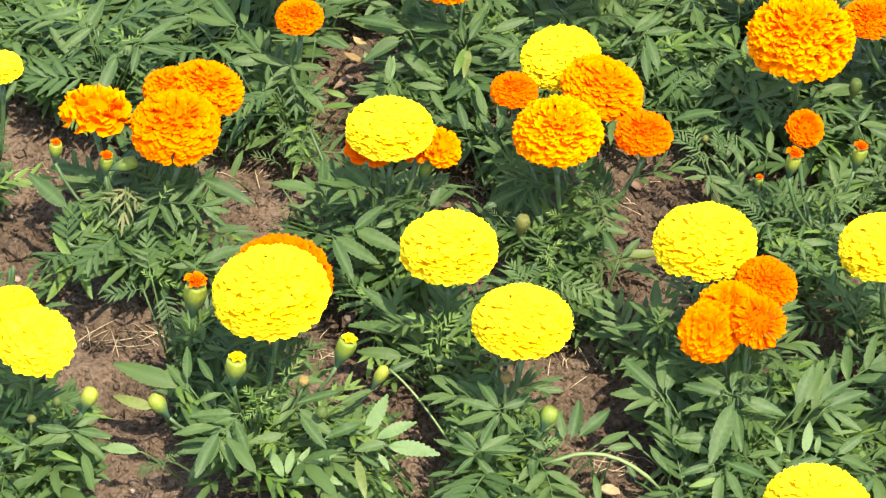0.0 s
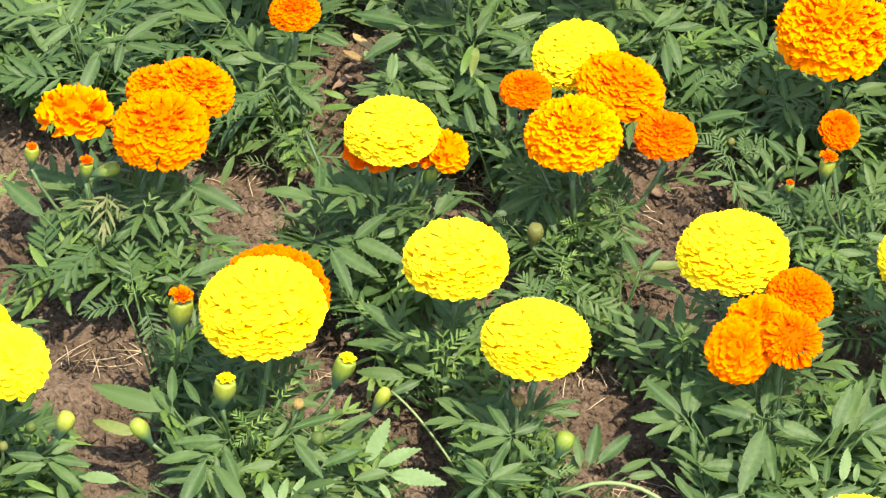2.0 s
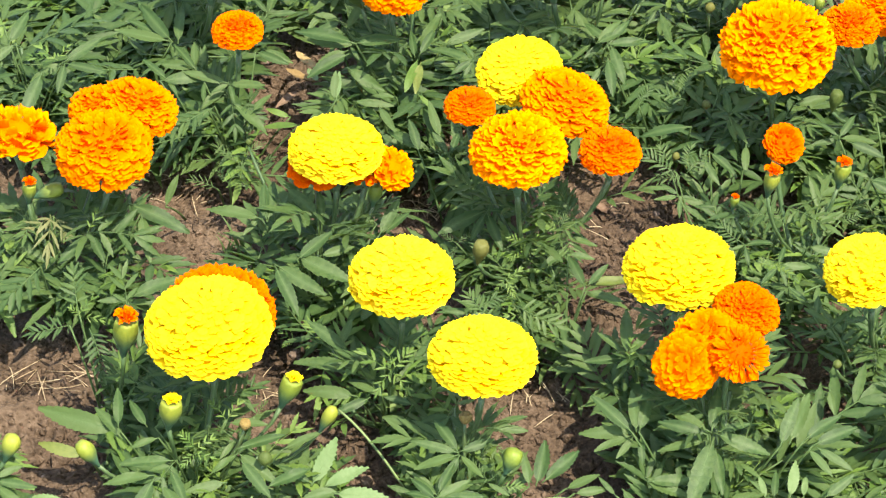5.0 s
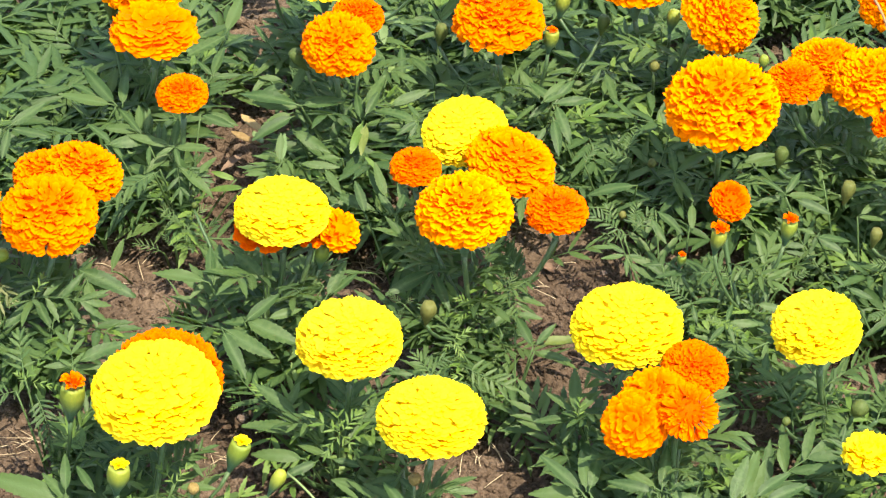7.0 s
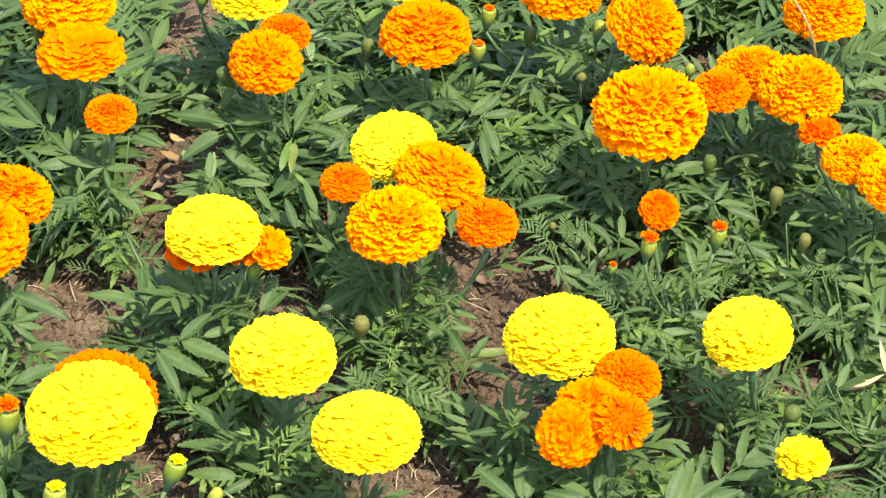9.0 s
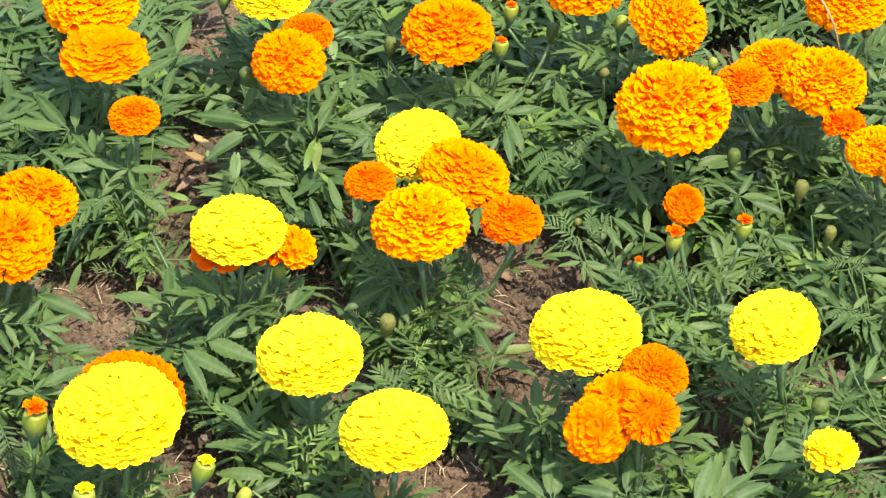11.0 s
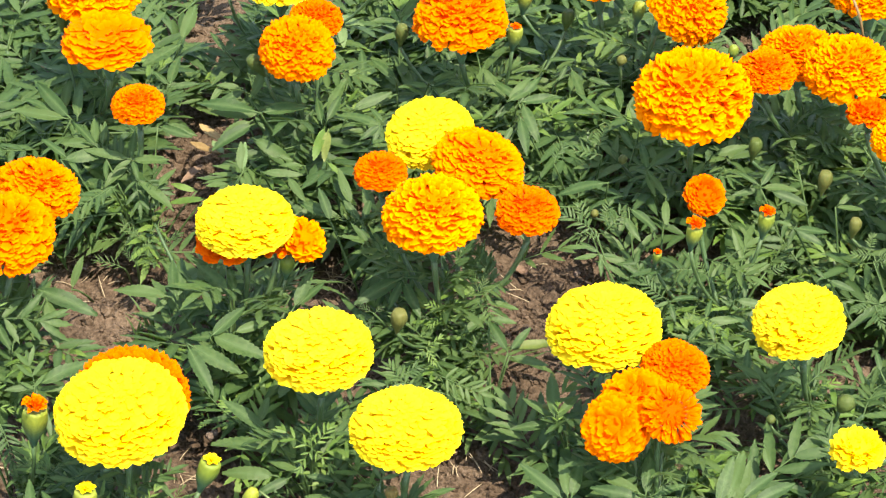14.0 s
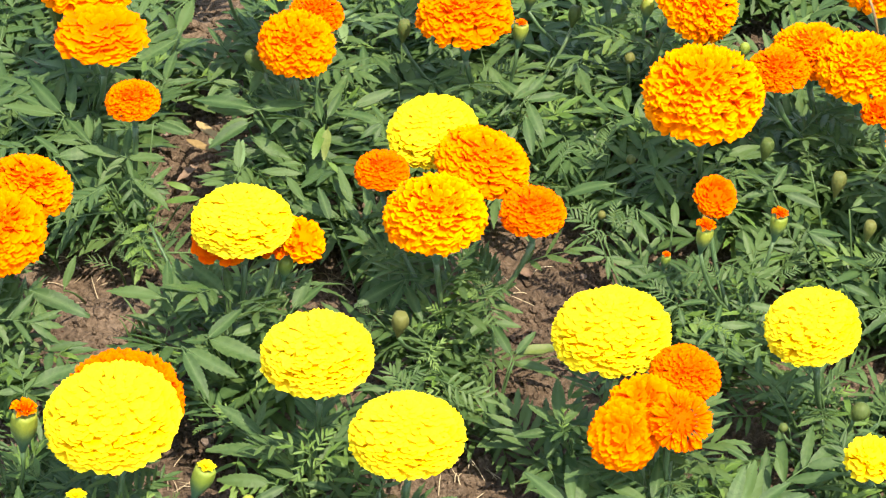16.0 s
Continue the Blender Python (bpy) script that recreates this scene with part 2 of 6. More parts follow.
rng0 = random.Random(7)
LEAVES = {
    "bold": [leaf_mesh("leaf_bold", rng0, M_LEAF, rng0.choice((3, 4, 4, 5)), 0.66, 0.185, 56) for _ in range(9)],
    "fine": [leaf_mesh("leaf_fine", rng0, M_LEAF, rng0.choice((5, 6, 7)), 0.44, 0.118, 62) for _ in range(8)],
    "young": [leaf_mesh("leaf_young", rng0, M_YOUNG, rng0.choice((3, 4)), 0.54, 0.145, 46, 0.12) for _ in range(6)],
    "wisp": [leaf_mesh("leaf_wisp", rng0, M_LEAF, rng0.choice((5, 6)), 0.42, 0.062, 42, 0.12) for _ in range(6)],
    "grand": [leaf_mesh("leaf_grand", rng0, M_LEAF, rng0.choice((3, 4, 4)), 0.78, 0.215, 54, 0.10) for _ in range(7)],
    "blade": [blade_mesh("leaf_blade", rng0, M_LEAF, rng0.uniform(0.27, 0.36), 0.05) for _ in range(10)],
    "wide": [blade_mesh("leaf_wide", rng0, M_LEAF, rng0.uniform(0.33, 0.42), 0.07) for _ in range(8)],
    "palewide": [blade_mesh("leaf_pale_wide", rng0, M_PALE, rng0.uniform(0.34, 0.42), 0.10) for _ in range(4)],
    "fresh": [blade_mesh("leaf_fresh", rng0, M_YOUNG, rng0.uniform(0.28, 0.36), 0.05) for _ in range(4)],
    "olive": [blade_mesh("leaf_olive", rng0, M_OLIVE, rng0.uniform(0.3, 0.36), 0.06) for _ in range(3)],
    "browned": [leaf_mesh("leaf_browned", rng0, M_BROWNED, 3, 0.80, 0.150, 40, 0.10) for _ in range(3)],
}


def aim(base, way, up=Vector((0, 0, 1)), size=1.0, roll=0.0):
    """A pose at base whose y runs along way and whose z leans to up."""
    y = Vector(way).normalized()
    x = y.cross(up)
    x = x.normalized() if x.length > 1e-4 else Vector((1, 0, 0))
    z = x.cross(y)
    m = Matrix((x, y, z)).transposed().to_4x4()
    return Matrix.Translation(base) @ m @ Matrix.Rotation(roll, 4, "Y") @ Matrix.Scale(size, 4)


# ---- petals and flower heads ----
PETAL_ROWS = (0.0, 0.3, 0.58, 0.82, 1.0)


def petal_grid(rng, length, width, cup, curl, frill, base=0.35):
    """A rounded petal along +y: narrow at its foot, broad and ruffled towards its rim."""
    verts = []
    ph, k = rng.uniform(0, 6.28), rng.uniform(2.0, 3.6)
    notch = rng.uniform(-0.02, 0.07)
    for j, s in enumerate(PETAL_ROWS):
        w = width * 0.5 * (base + (1 - base) * math.sin(math.pi * 0.5 * min(1, s * 1.5))) * (0.74 if j == 4 else 1)
        for i in range(5):
            u = i / 2 - 1
            round_off = (0.0, 0.0, 0.0, -0.05, -0.16)[j] * u * u
            lip = -notch * math.exp(-9 * u * u) if j == 4 else 0.0
            wave = math.sin(k * u * 1.7 + ph)
            verts.append((u * w, length * (s + round_off + lip + (frill * 0.2 * wave if j == 4 else 0)),
                          cup * u * u * w - curl * length * s ** 3 + frill * width * 0.5 * wave * s * s))
    return verts, grid_faces(5, 5)


# low rows keep the heart colour, so shade between petals is coloured in
PETAL_TIPS = [t for row in ((0.0,) * 5, (0.0,) * 5, (0.3, 0.2, 0.12, 0.2, 0.3), (0.9, 0.75, 0.65, 0.75, 0.9), (1.0,) * 5) for t in row]


def head_frame(theta, phi, lift_share, top=0.56, under=0.46, length=0.3):
    """The pose of a petal whose tip lies on the dome at theta from its top."""
    st, ct = math.sin(theta), math.cos(theta)
    c = top if ct > 0 else under
    wide, tall = abs(st) ** 0.82, math.copysign(abs(ct) ** 0.82, ct)
    tip = Vector((wide * math.cos(phi), wide * math.sin(phi), c * tall))
    nrm = Vector((st * math.cos(phi), st * math.sin(phi), ct / max(c, 0.3) * 0.8)).normalized()
    tan = Vector((ct * math.cos(phi), ct * math.sin(phi), -c * st)).normalized()
    way = (nrm * lift_share + tan * (1 - lift_share)).normalized()
    return aim(tip - way * length, way, nrm)


# style: petals in all, those of the rim that stand singly, petal length, width, frill, mess
STYLES = {
    "full": (400, 84, 0.25, 0.215, 0.15, 0.17),
    "dense": (400, 84, 0.26, 0.215, 0.22, 0.20),
    "broad": (290, 76, 0.29, 0.26, 0.20, 0.21),
    "scale": (128, 50, 0.42, 0.41, 0.18, 0.20),
    "loose": (100, 50, 0.46, 0.38, 0.22, 0.26),
    "quill": (170, 64, 0.46, 0.14, 0.16, 0.32),
    "ragged": (62, 36, 0.55, 0.47, 0.36, 0.40),
}
COLOURS = {"yellow": M_YELLOW, "gold": M_GOLD, "amber": M_AMBER, "orange": M_ORANGE}


def petal_pose(rng, i, total, style):
    """Petals follow a spiral over the dome: upright and turned anyhow at the crown, laid like shells further out."""
    count, single, length, width, frill, mess = STYLES[style]
    share = (i + 0.5) / total
    theta = math.acos(1 - share * 1.28)
    phi = i * 2.399963 + rng.uniform(-mess, mess) * 0.8
    crown = max(0.0, 1 - theta / 0.85)
    if style in ("quill", "loose", "ragged"):
        lift_share = 0.66 + 0.2 * min(1.0, abs(theta - 1.0) / 0.8)
        facing = 0.0
    else:
        lift_share = {"full": 0.38, "dense": 0.43, "broad": 0.40, "scale": 0.42}[style] + (-0.14 if style == "full" else 0.2) * crown + (0.38 * min(1.0, max(0.0, theta - 0.8) / 0.5) if style == "full" else 0.20 * min(1.0, max(0.0, theta - 0.8) / 0.5))
        facing = rng.uniform(-1, 1) * {"full": 0.2, "dense": 0.8, "broad": 0.9, "scale": 0.5}[style] * crown
    size = (0.46 + 0.58 * min(1, theta / 1.15)) * rng.uniform(0.9, 1.12)
    m = head_frame(theta + rng.uniform(-mess, mess) * 0.25, phi, lift_share + rng.uniform(-mess, mess) * 0.4, length=length * size * rng.uniform(0.9, 1.02))
    m = m @ Matrix.Rotation(facing, 4, "Y")
    return m @ Euler((rng.uniform(-mess, mess) * 0.6, rng.uniform(-mess, mess) * 1.6, rng.uniform(-mess, mess) * 0.7)).to_matrix().to_4x4() @ Matrix.Scale(size, 4)


def head_core(rng, style, material):
    """The heart of a flower: its packed inner petals over the boss that bears them."""
    count, single, length, width, frill, mess = STYLES[style]
    s = Soup()
    rings, segs = 7, 14
    girth = {"full": 0.80, "dense": 0.76, "broad": 0.74, "scale": 0.72, "quill": 0.5}.get(style, 0.62)
    verts, faces = [], []
    for j in range(rings + 1):
        th = 0.02 + j / rings * 2.6
        for k in range(segs):
            a = 2 * math.pi * k / segs
            c = 0.62 if math.cos(th) > 0 else 0.42
            verts.append((girth * math.sin(th) * math.cos(a), girth * math.sin(th) * math.sin(a), girth * c * math.cos(th)))
    for j in range(rings):
        for k in range(segs):
            faces.append((j * segs + k, (j + 1) * segs + k, (j + 1) * segs + (k + 1) % segs, j * segs + (k + 1) % segs))
    faces.append(tuple(range(segs)))
    faces.append(tuple(rings * segs + k for k in range(segs))[::-1])
    # boss wears the heart colour as painted gap shade; yellow's is lightened as sunlit
    s.add(verts, faces, None, [0.85 if material is M_YELLOW else 0.0] * len(verts))
    for i in range(count - single):
        # low base paints shade between petals; yellow crowns are coloured as washed by sun
        base = (0.85 if i < 0.34 * count else 0.15) if material is M_YELLOW else 0.15
        v, f = petal_grid(rng, length, width, rng.uniform(-0.3, 0.3), rng.uniform(-0.12, 0.16), frill * 1.3)
        s.add(v, f, petal_pose(rng, i, count, style), [base + (1 - base) * t for t in PETAL_TIPS])
    return s.mesh("flower_head_" + style, material)


CORES, PETALS = {}, {}
for style, (count, single, length, width, frill, mess) in STYLES.items():
    for colour, mat in COLOURS.items():
        r1 = random.Random(style + colour)
        CORES[style, colour] = [head_core(r1, style, mat) for _ in range(2)]
        PETALS[style, colour] = [tipped(mesh_of("petal_" + style, *petal_grid(r1, length, width, r1.uniform(-0.3, 0.3), r1.uniform(-0.12, 0.16), frill), mat), PETAL_TIPS) for _ in range(6)]


def calyx_mesh():
    prof = [(0.30, -2.4), (0.50, -1.9), (0.72, -1.2), (0.86, -0.4), (1.0, 0.30), (0.80, 0.75)]
    s = Soup()
    verts = [(r * math.cos(6.2832 * k / 10) * (1 + 0.05 * (k % 2)), r * math.sin(6.2832 * k / 10) * (1 + 0.05 * (k % 2)), z) for r, z in prof for k in range(10)]
    faces = [(j * 10 + k, j * 10 + (k + 1) % 10, (j + 1) * 10 + (k + 1) % 10, (j + 1) * 10 + k) for j in range(len(prof) - 1) for k in range(10)]
    s.add(verts, faces + [tuple(range(10))[::-1], tuple(50 + k for k in range(10))])
    return s.mesh("calyx", M_CALYX)


CALYX = calyx_mesh()
BARE = []


def bare_patch(x, y, rx, ry):
    """A stretch of open soil over which no leaf reaches."""
    BARE.append((x, y, rx, ry))


def over_bare(p):
    return any(((p.x - x) / rx) ** 2 + ((p.y - y) / ry) ** 2 < 1 for x, y, rx, ry in BARE)



def flower(plant, x, y, z, r, colour, style="full", flat=1.0, tilt=0, toward=270, stem_from=0.35):
    """A flower head of radius r metres with its centre at x, y, z; tilt degrees towards a compass of 0 = +x, 90 = +y."""
    rng = random.Random(round(x * 1000) * 7 + round(y * 1000))
    here = Vector((x, y, z)) - plant.location
    axis = Vector((math.sin(radians(tilt)) * math.cos(radians(toward)), math.sin(radians(tilt)) * math.sin(radians(toward)), math.cos(radians(tilt))))
    turn = axis.to_track_quat("Z", "Y").to_matrix().to_4x4() @ Matrix.Rotation(rng.uniform(0, 6.28), 4, "Z")
    m = Matrix.Translation(here) @ turn @ Matrix.Diagonal((r, r * rng.uniform(0.94, 1.06), r * flat, 1))
    count, single, length, width, frill, mess = STYLES[style]
    head = part("flower_head", CORES[style, colour][rng.randrange(2)], plant, m, colour + " double flower head packed with ruffled petals")
    for i in range(count - single, count):
        part("petal", PETALS[style, colour][rng.randrange(6)], head, petal_pose(rng, i, count, style))
    low = here - axis * r * 0.42 * flat
    cs = min(r * 0.20, 0.0075)
    part("calyx", CALYX, plant, Matrix.Translation(low) @ turn @ Matrix.Diagonal((cs, cs, cs * 1.35, 1)))
    foot = low - axis * cs * 3.1
    start = Vector((rng.uniform(-0.006, 0.006), rng.uniform(-0.006, 0.006), stem_from * here.z))
    s = Soup()
    s.add(*tube(bend(start, (foot.x * 0.75, foot.y * 0.75, foot.z * 0.6), foot, 7), [0.0017, 0.0017, 0.0018, 0.0019, 0.0021, 0.0023, 0.0026], 6))
    part("flower_stalk", s.mesh("flower_stalk", M_STEM), plant)
    pts = bend(start, (foot.x * 0.75, foot.y * 0.75, foot.z * 0.6), foot, 7)
    spin = rng.uniform(0, 6.28)
    for k in range(4 if r > 0.02 else 2):
        p = pts[2 + k % 3].lerp(pts[3 + k % 3], rng.random())
        a, rise = spin + 2.1 * k, rng.uniform(0.1, 0.7)
        d = Vector((math.cos(a) * math.cos(rise), math.sin(a) * math.cos(rise), math.sin(rise)))
        size = rng.uniform(0.032, 0.048)
        if p.z + size * math.sin(rise) < here.z - r * 0.5 and not over_bare(plant.location + p + d * size * 1.2):
            part("leaf", rng.choice(LEAVES["fine" if k % 2 else "bold"]), plant, aim(p, d, size=size, roll=rng.uniform(-0.3, 0.3)))
    return head


def bud_mesh(name, prof, sides=10):
    verts = [(r * math.cos(6.2832 * k / sides) * (1 + 0.12 * (k % 2)), r * math.sin(6.2832 * k / sides) * (1 + 0.12 * (k % 2)), z) for r, z in prof for k in range(sides)]
    n = len(prof)
    faces = [(j * sides + k, j * sides + (k + 1) % sides, (j + 1) * sides + (k + 1) % sides, (j + 1) * sides + k) for j in range(n - 1) for k in range(sides)]
    return verts, faces + [tuple(range(sides))[::-1], tuple((n - 1) * sides + k for k in range(sides))]


def bud_skin(prof, material):
    """A bud turned from its profile; its skin runs from the stalk's green to its own colour."""
    return tipped(mesh_of("bud", *bud_mesh("bud", prof), material), [min(1.0, max(0.0, (z + 1.1) / 1.5)) for r, z in prof for _ in range(10)])


BUD_LONG = bud_skin([(0.14, -2.1), (0.26, -1.6), (0.48, -1.1), (0.82, -0.45), (0.96, 0.1), (0.88, 0.6), (0.66, 0.98), (0.3, 1.08)], M_BUD)
BUD_OPEN = bud_skin([(0.20, -2.1), (0.36, -1.5), (0.66, -0.9), (0.92, -0.25), (0.98, 0.3), (0.95, 0.75), (0.88, 1.0), (0.45, 0.92)], M_BUD)
BUD_ROUND = bud_skin([(0.10, -1.2), (0.45, -0.9), (0.9, -0.3), (1.0, 0.15), (0.85, 0.6), (0.5, 0.95), (0.15, 1.05)], M_BUD_DARK)
BUD_OLIVE = bud_skin([(0.16, -2.1), (0.30, -1.6), (0.52, -1.1), (0.84, -0.45), (0.96, 0.1), (0.90, 0.6), (0.72, 0.95), (0.4, 1.0)], M_BUD_DARK)
BUD_WITHERED = bud_skin([(0.12, -1.2), (0.5, -0.9), (0.9, -0.3), (1.0, 0.15), (0.92, 0.55), (0.7, 0.8), (0.3, 0.75)], M_SPENT)
BUDS = {"withered": BUD_WITHERED, "long": BUD_LONG, "olive": BUD_OLIVE, "round": BUD_ROUND}
TUFTS = {}
for colour in COLOURS:
    r1 = random.Random("tuft" + colour)
    s = Soup()
    for i in range(96):
        a, q = r1.uniform(0, 6.28), r1.uniform(0.05, 0.75)
        v, f = petal_grid(r1, r1.uniform(0.42, 0.66), 0.32, 0.5, r1.uniform(-0.1, 0.4), 0.35)
        lean = r1.uniform(0.0, 0.5) + q * 0.8
        s.add(v, f, aim((q * 0.6 * math.cos(a), q * 0.6 * math.sin(a), 0.55), (math.sin(lean) * math.cos(a), math.sin(lean) * math.sin(a), math.cos(lean)), Vector((-math.cos(a), -math.sin(a), 0.3))), PETAL_TIPS)
    TUFTS[colour] = s.mesh("tuft", COLOURS[colour])


def bud(plant, x, y, z, r, kind="long", tuft="", tilt=8, toward=0, tall=1.0, tuft_size=1.0):
    rng = random.Random(round(x * 1000) * 5 + round(y * 1000))
    here = Vector((x, y, z)) - plant.location
    axis = Vector((math.sin(radians(tilt)) * math.cos(radians(toward)), math.sin(radians(tilt)) * math.sin(radians(toward)), math.cos(radians(tilt))))
    m = Matrix.Translation(here) @ axis.to_track_quat("Z", "Y").to_matrix().to_4x4() @ Matrix.Diagonal((r, r, r * tall * (1.1 if kind in ("round", "withered") else 1.3), 1))
    b = part("bud", BUD_OPEN if tuft else BUDS[kind], plant, m, ("spent tan flower head" if kind == "withered" else "closed green flower bud") if not tuft else "green bud opening in a tuft of %s petals" % tuft)
    if tuft:
        part("petal_tuft", TUFTS[tuft], b, Matrix.Translation((0, 0, 0.95 - 0.24 * tuft_size)) @ Matrix.Diagonal((max(tuft_size, 0.85) * 1.08, max(tuft_size, 0.85) * 1.08, tuft_size * 0.85 / tall, 1)))
    foot = here - axis * r * (1.2 if kind in ("round", "withered") else 2.55) * tall
    s = Soup()
    s.add(*tube(bend((rng.uniform(-0.01, 0.01), rng.uniform(-0.01, 0.01), here.z * 0.35), (foot.x * 0.8, foot.y * 0.8, foot.z * 0.65), foot, 6), [0.0013, 0.0013, 0.0013, 0.0014, 0.0016, r * 0.26], 5))
    part("bud_stalk", s.mesh("bud_stalk", M_STEM), plant)


def plant_at(x, y, spread=0.09, height=0.11, shoots=6, per=3, low=6, kinds="bold", length=0.058, seed=0, label="", young=0.2):
    """A marigold plant: a main stem, side shoots that end in rosettes of leaves, and larger low leaves round the foot."""
    rng = random.Random(seed * 131 + 17)
    height *= 0.66
    shoots = max(3, round(shoots * 0.85))
    plant = new("marigold_plant")
    plant.location = (x, y, 0)
    plant.empty_display_size = 0.05
    tagged(plant, label or "bushy green marigold plant growing in bare brown soil", "plant", "marigold plants in the bed")
    s = Soup()
    top = Vector((rng.uniform(-0.01, 0.01), rng.uniform(-0.01, 0.01), height * 0.8))
    s.add(*tube(bend((0, 0, -0.01), (0, 0, height * 0.4), top, 6), [0.0046, 0.0044, 0.004, 0.0036, 0.003, 0.0022], 6))
    part("main_stem", s.mesh("main_stem", M_STEM), plant)
    tips = [(top, Vector((0, 0, 1)))]
    spin = rng.uniform(0, 6.28)
    for k in range(shoots):
        a = spin + 6.2832 * k / shoots + rng.uniform(-0.35, 0.35)
        reach = spread * rng.uniform(0.40, 0.78)
        for _ in range(4):
            if over_bare(plant.location + Vector((reach * math.cos(a), reach * math.sin(a), 0))):
                a, reach = a + rng.uniform(-0.9, 0.9), reach * 0.75
        z0 = height * rng.uniform(0.12, 0.5)
        end = Vector((reach * math.cos(a), reach * math.sin(a), height * rng.uniform(0.55, 1.0)))
        pts = bend((0, 0, z0), (end.x * 0.75, end.y * 0.75, z0 + (end.z - z0) * 0.35), end, 5)
        s = Soup()
        s.add(*tube(pts, [0.0028, 0.0026, 0.0023, 0.002, 0.0016], 5))
        part("side_shoot", s.mesh("side_shoot", M_STEM), plant)
        tips.append((end, (pts[-1] - pts[-2]).normalized()))
        tips.append((pts[2], None))
    def grow(foot, d, size, kind):
        """A leaf at foot, turned or shortened until it clears the open soil; none where it cannot."""
        for attempt in range(7):
            reach = plant.location + foot + d * size * (1.15 if attempt < 4 else 0.9)
            if not (over_bare(reach) or over_bare(plant.location + foot + d * size * 0.55) or over_bare(plant.location + foot + d * size * 1.5)):
                part("leaf", rng.choice(LEAVES[kind]), plant, aim(foot, d, size=size, roll=rng.uniform(-0.4, 0.4)))
                return
            d = Matrix.Rotation(rng.uniform(-1.2, 1.2), 3, "Z") @ d
            size *= 0.93

    for end, way in tips:
        n = per if way else rng.choice((1, 2))
        spin = rng.uniform(0, 6.28)
        for i in range(n):
            a = spin + i * 2.4 + rng.uniform(-0.4, 0.4)
            if way:
                rise = 0.72 * i / n + rng.uniform(-0.3, 0.25)
                size = length * (1.0 - 0.5 * i / n) * rng.uniform(0.8, 1.15)
            else:
                rise, size = rng.uniform(-0.05, 0.5), length * rng.uniform(0.8, 1.15)
            d = Vector((math.cos(a) * math.cos(rise), math.sin(a) * math.cos(rise), math.sin(rise)))
            kind = "young" if way and i >= n - 2 and rng.random() < young * 2 else kinds
            grow(end - Vector((0, 0, 0.004 * i)), d, size, kind)
    for i in range(low):
        a = spin + i * 2.4 + rng.uniform(-0.3, 0.3)
        rise = rng.uniform(0.0, 0.55)
        d = Vector((math.cos(a) * math.cos(rise), math.sin(a) * math.cos(rise), math.sin(rise)))
        grow(Vector((0.01 * math.cos(a), 0.01 * math.sin(a), height * rng.uniform(0.18, 0.75))), d, length * rng.uniform(0.9, 1.35), kinds)
    return plant


LEAF_LABELS = {"palewide": "pale grey-green toothed leaf", "fresh": "fresh yellow-green leaf", "olive": "olive-green leaf", "browned": "young leaf with browned tips"}
STALKED = set()
TO_LIGHT = Vector((0, -0.45, 1))


def leaf_on(plant, bx, by, bz, tx, ty, tz, kind="bold", variant=0, roll=0.0):
    """One leaf of a plant, turned to the light, from its base to the end of its rachis, on a stalk that comes from the plant's stem."""
    a, b = Vector((bx, by, bz)) - plant.location, Vector((tx, ty, tz)) - plant.location
    set_of = LEAVES[kind]
    lean = radians(roll + 14 * math.sin(variant * 2.7 + bx * 90))
    part("leaf", set_of[variant % len(set_of)], plant, aim(a, b - a, TO_LIGHT, (b - a).length, lean), LEAF_LABELS.get(kind, ""))
    spot = (plant.name, round(bx * 60), round(by * 60))
    if spot not in STALKED:
        STALKED.add(spot)
        s = Soup()
        inward = Vector((-a.x, -a.y, 0))
        root = a + inward * min(1.0, 0.03 / max(inward.length, 0.001))
        root.z = a.z * 0.3
        s.add(*tube(bend(root, root.lerp(a, 0.5) + Vector((0, 0, 0.006)), a, 5), [0.0010, 0.0010, 0.0009, 0.0008, 0.0007], 5))
        part("leaf_stalk", s.mesh("leaf_stalk", M_LEAF), plant)


def bare_branch(plant, ax, ay, az, bx, by, bz, cx, cy, cz, thick=0.0022, dry=False):
    """A naked arching side branch of a plant."""
    s = Soup()
    o = plant.location
    s.add(*tube(bend(Vector((ax, ay, az)) - o, Vector((bx, by, bz)) - o, Vector((cx, cy, cz)) - o, 9), [thick] * 8 + [thick * 0.5], 6))
    part("side_shoot", s.mesh("side_shoot", M_WITHERED if dry else M_PALE_STEM), plant, label="thin withered brown stalk" if dry else "pale green arching side shoot")


# ---- the ground ----
def soil_height(x, y):
    p = Vector((x, y, 0))
    return 0.012 * noise.noise(p * 5.0) + 0.009 * noise.noise(p * 17.0) + 0.0055 * noise.noise(p * 47.0) + 0.0028 * noise.noise(p * 110.0)


def ground():
    def axis(lo, hi, step):
        mid = list(np.arange(lo, hi + step / 2, step))
        far = [0.05 * 1.6 ** k for k in range(24)]
        return [lo - d for d in reversed(far)] + mid + [hi + d for d in far]

    xs, ys = axis(-0.75, 0.95, 0.0062), axis(1.15, 2.85, 0.0062)
    verts = []
    for y in ys:
        for x in xs:
            inside = -0.9 < x < 1.1 and 1.0 < y < 3.0
            verts.append((x, y, soil_height(x, y) if inside else 0.0))
    me = mesh_of("ground", verts, grid_faces(len(xs), len(ys)), M_SOIL)
    tagged(new("ground", me), "bare brown crumbly garden soil of a flower bed", "ground", kind="structure")


ground()


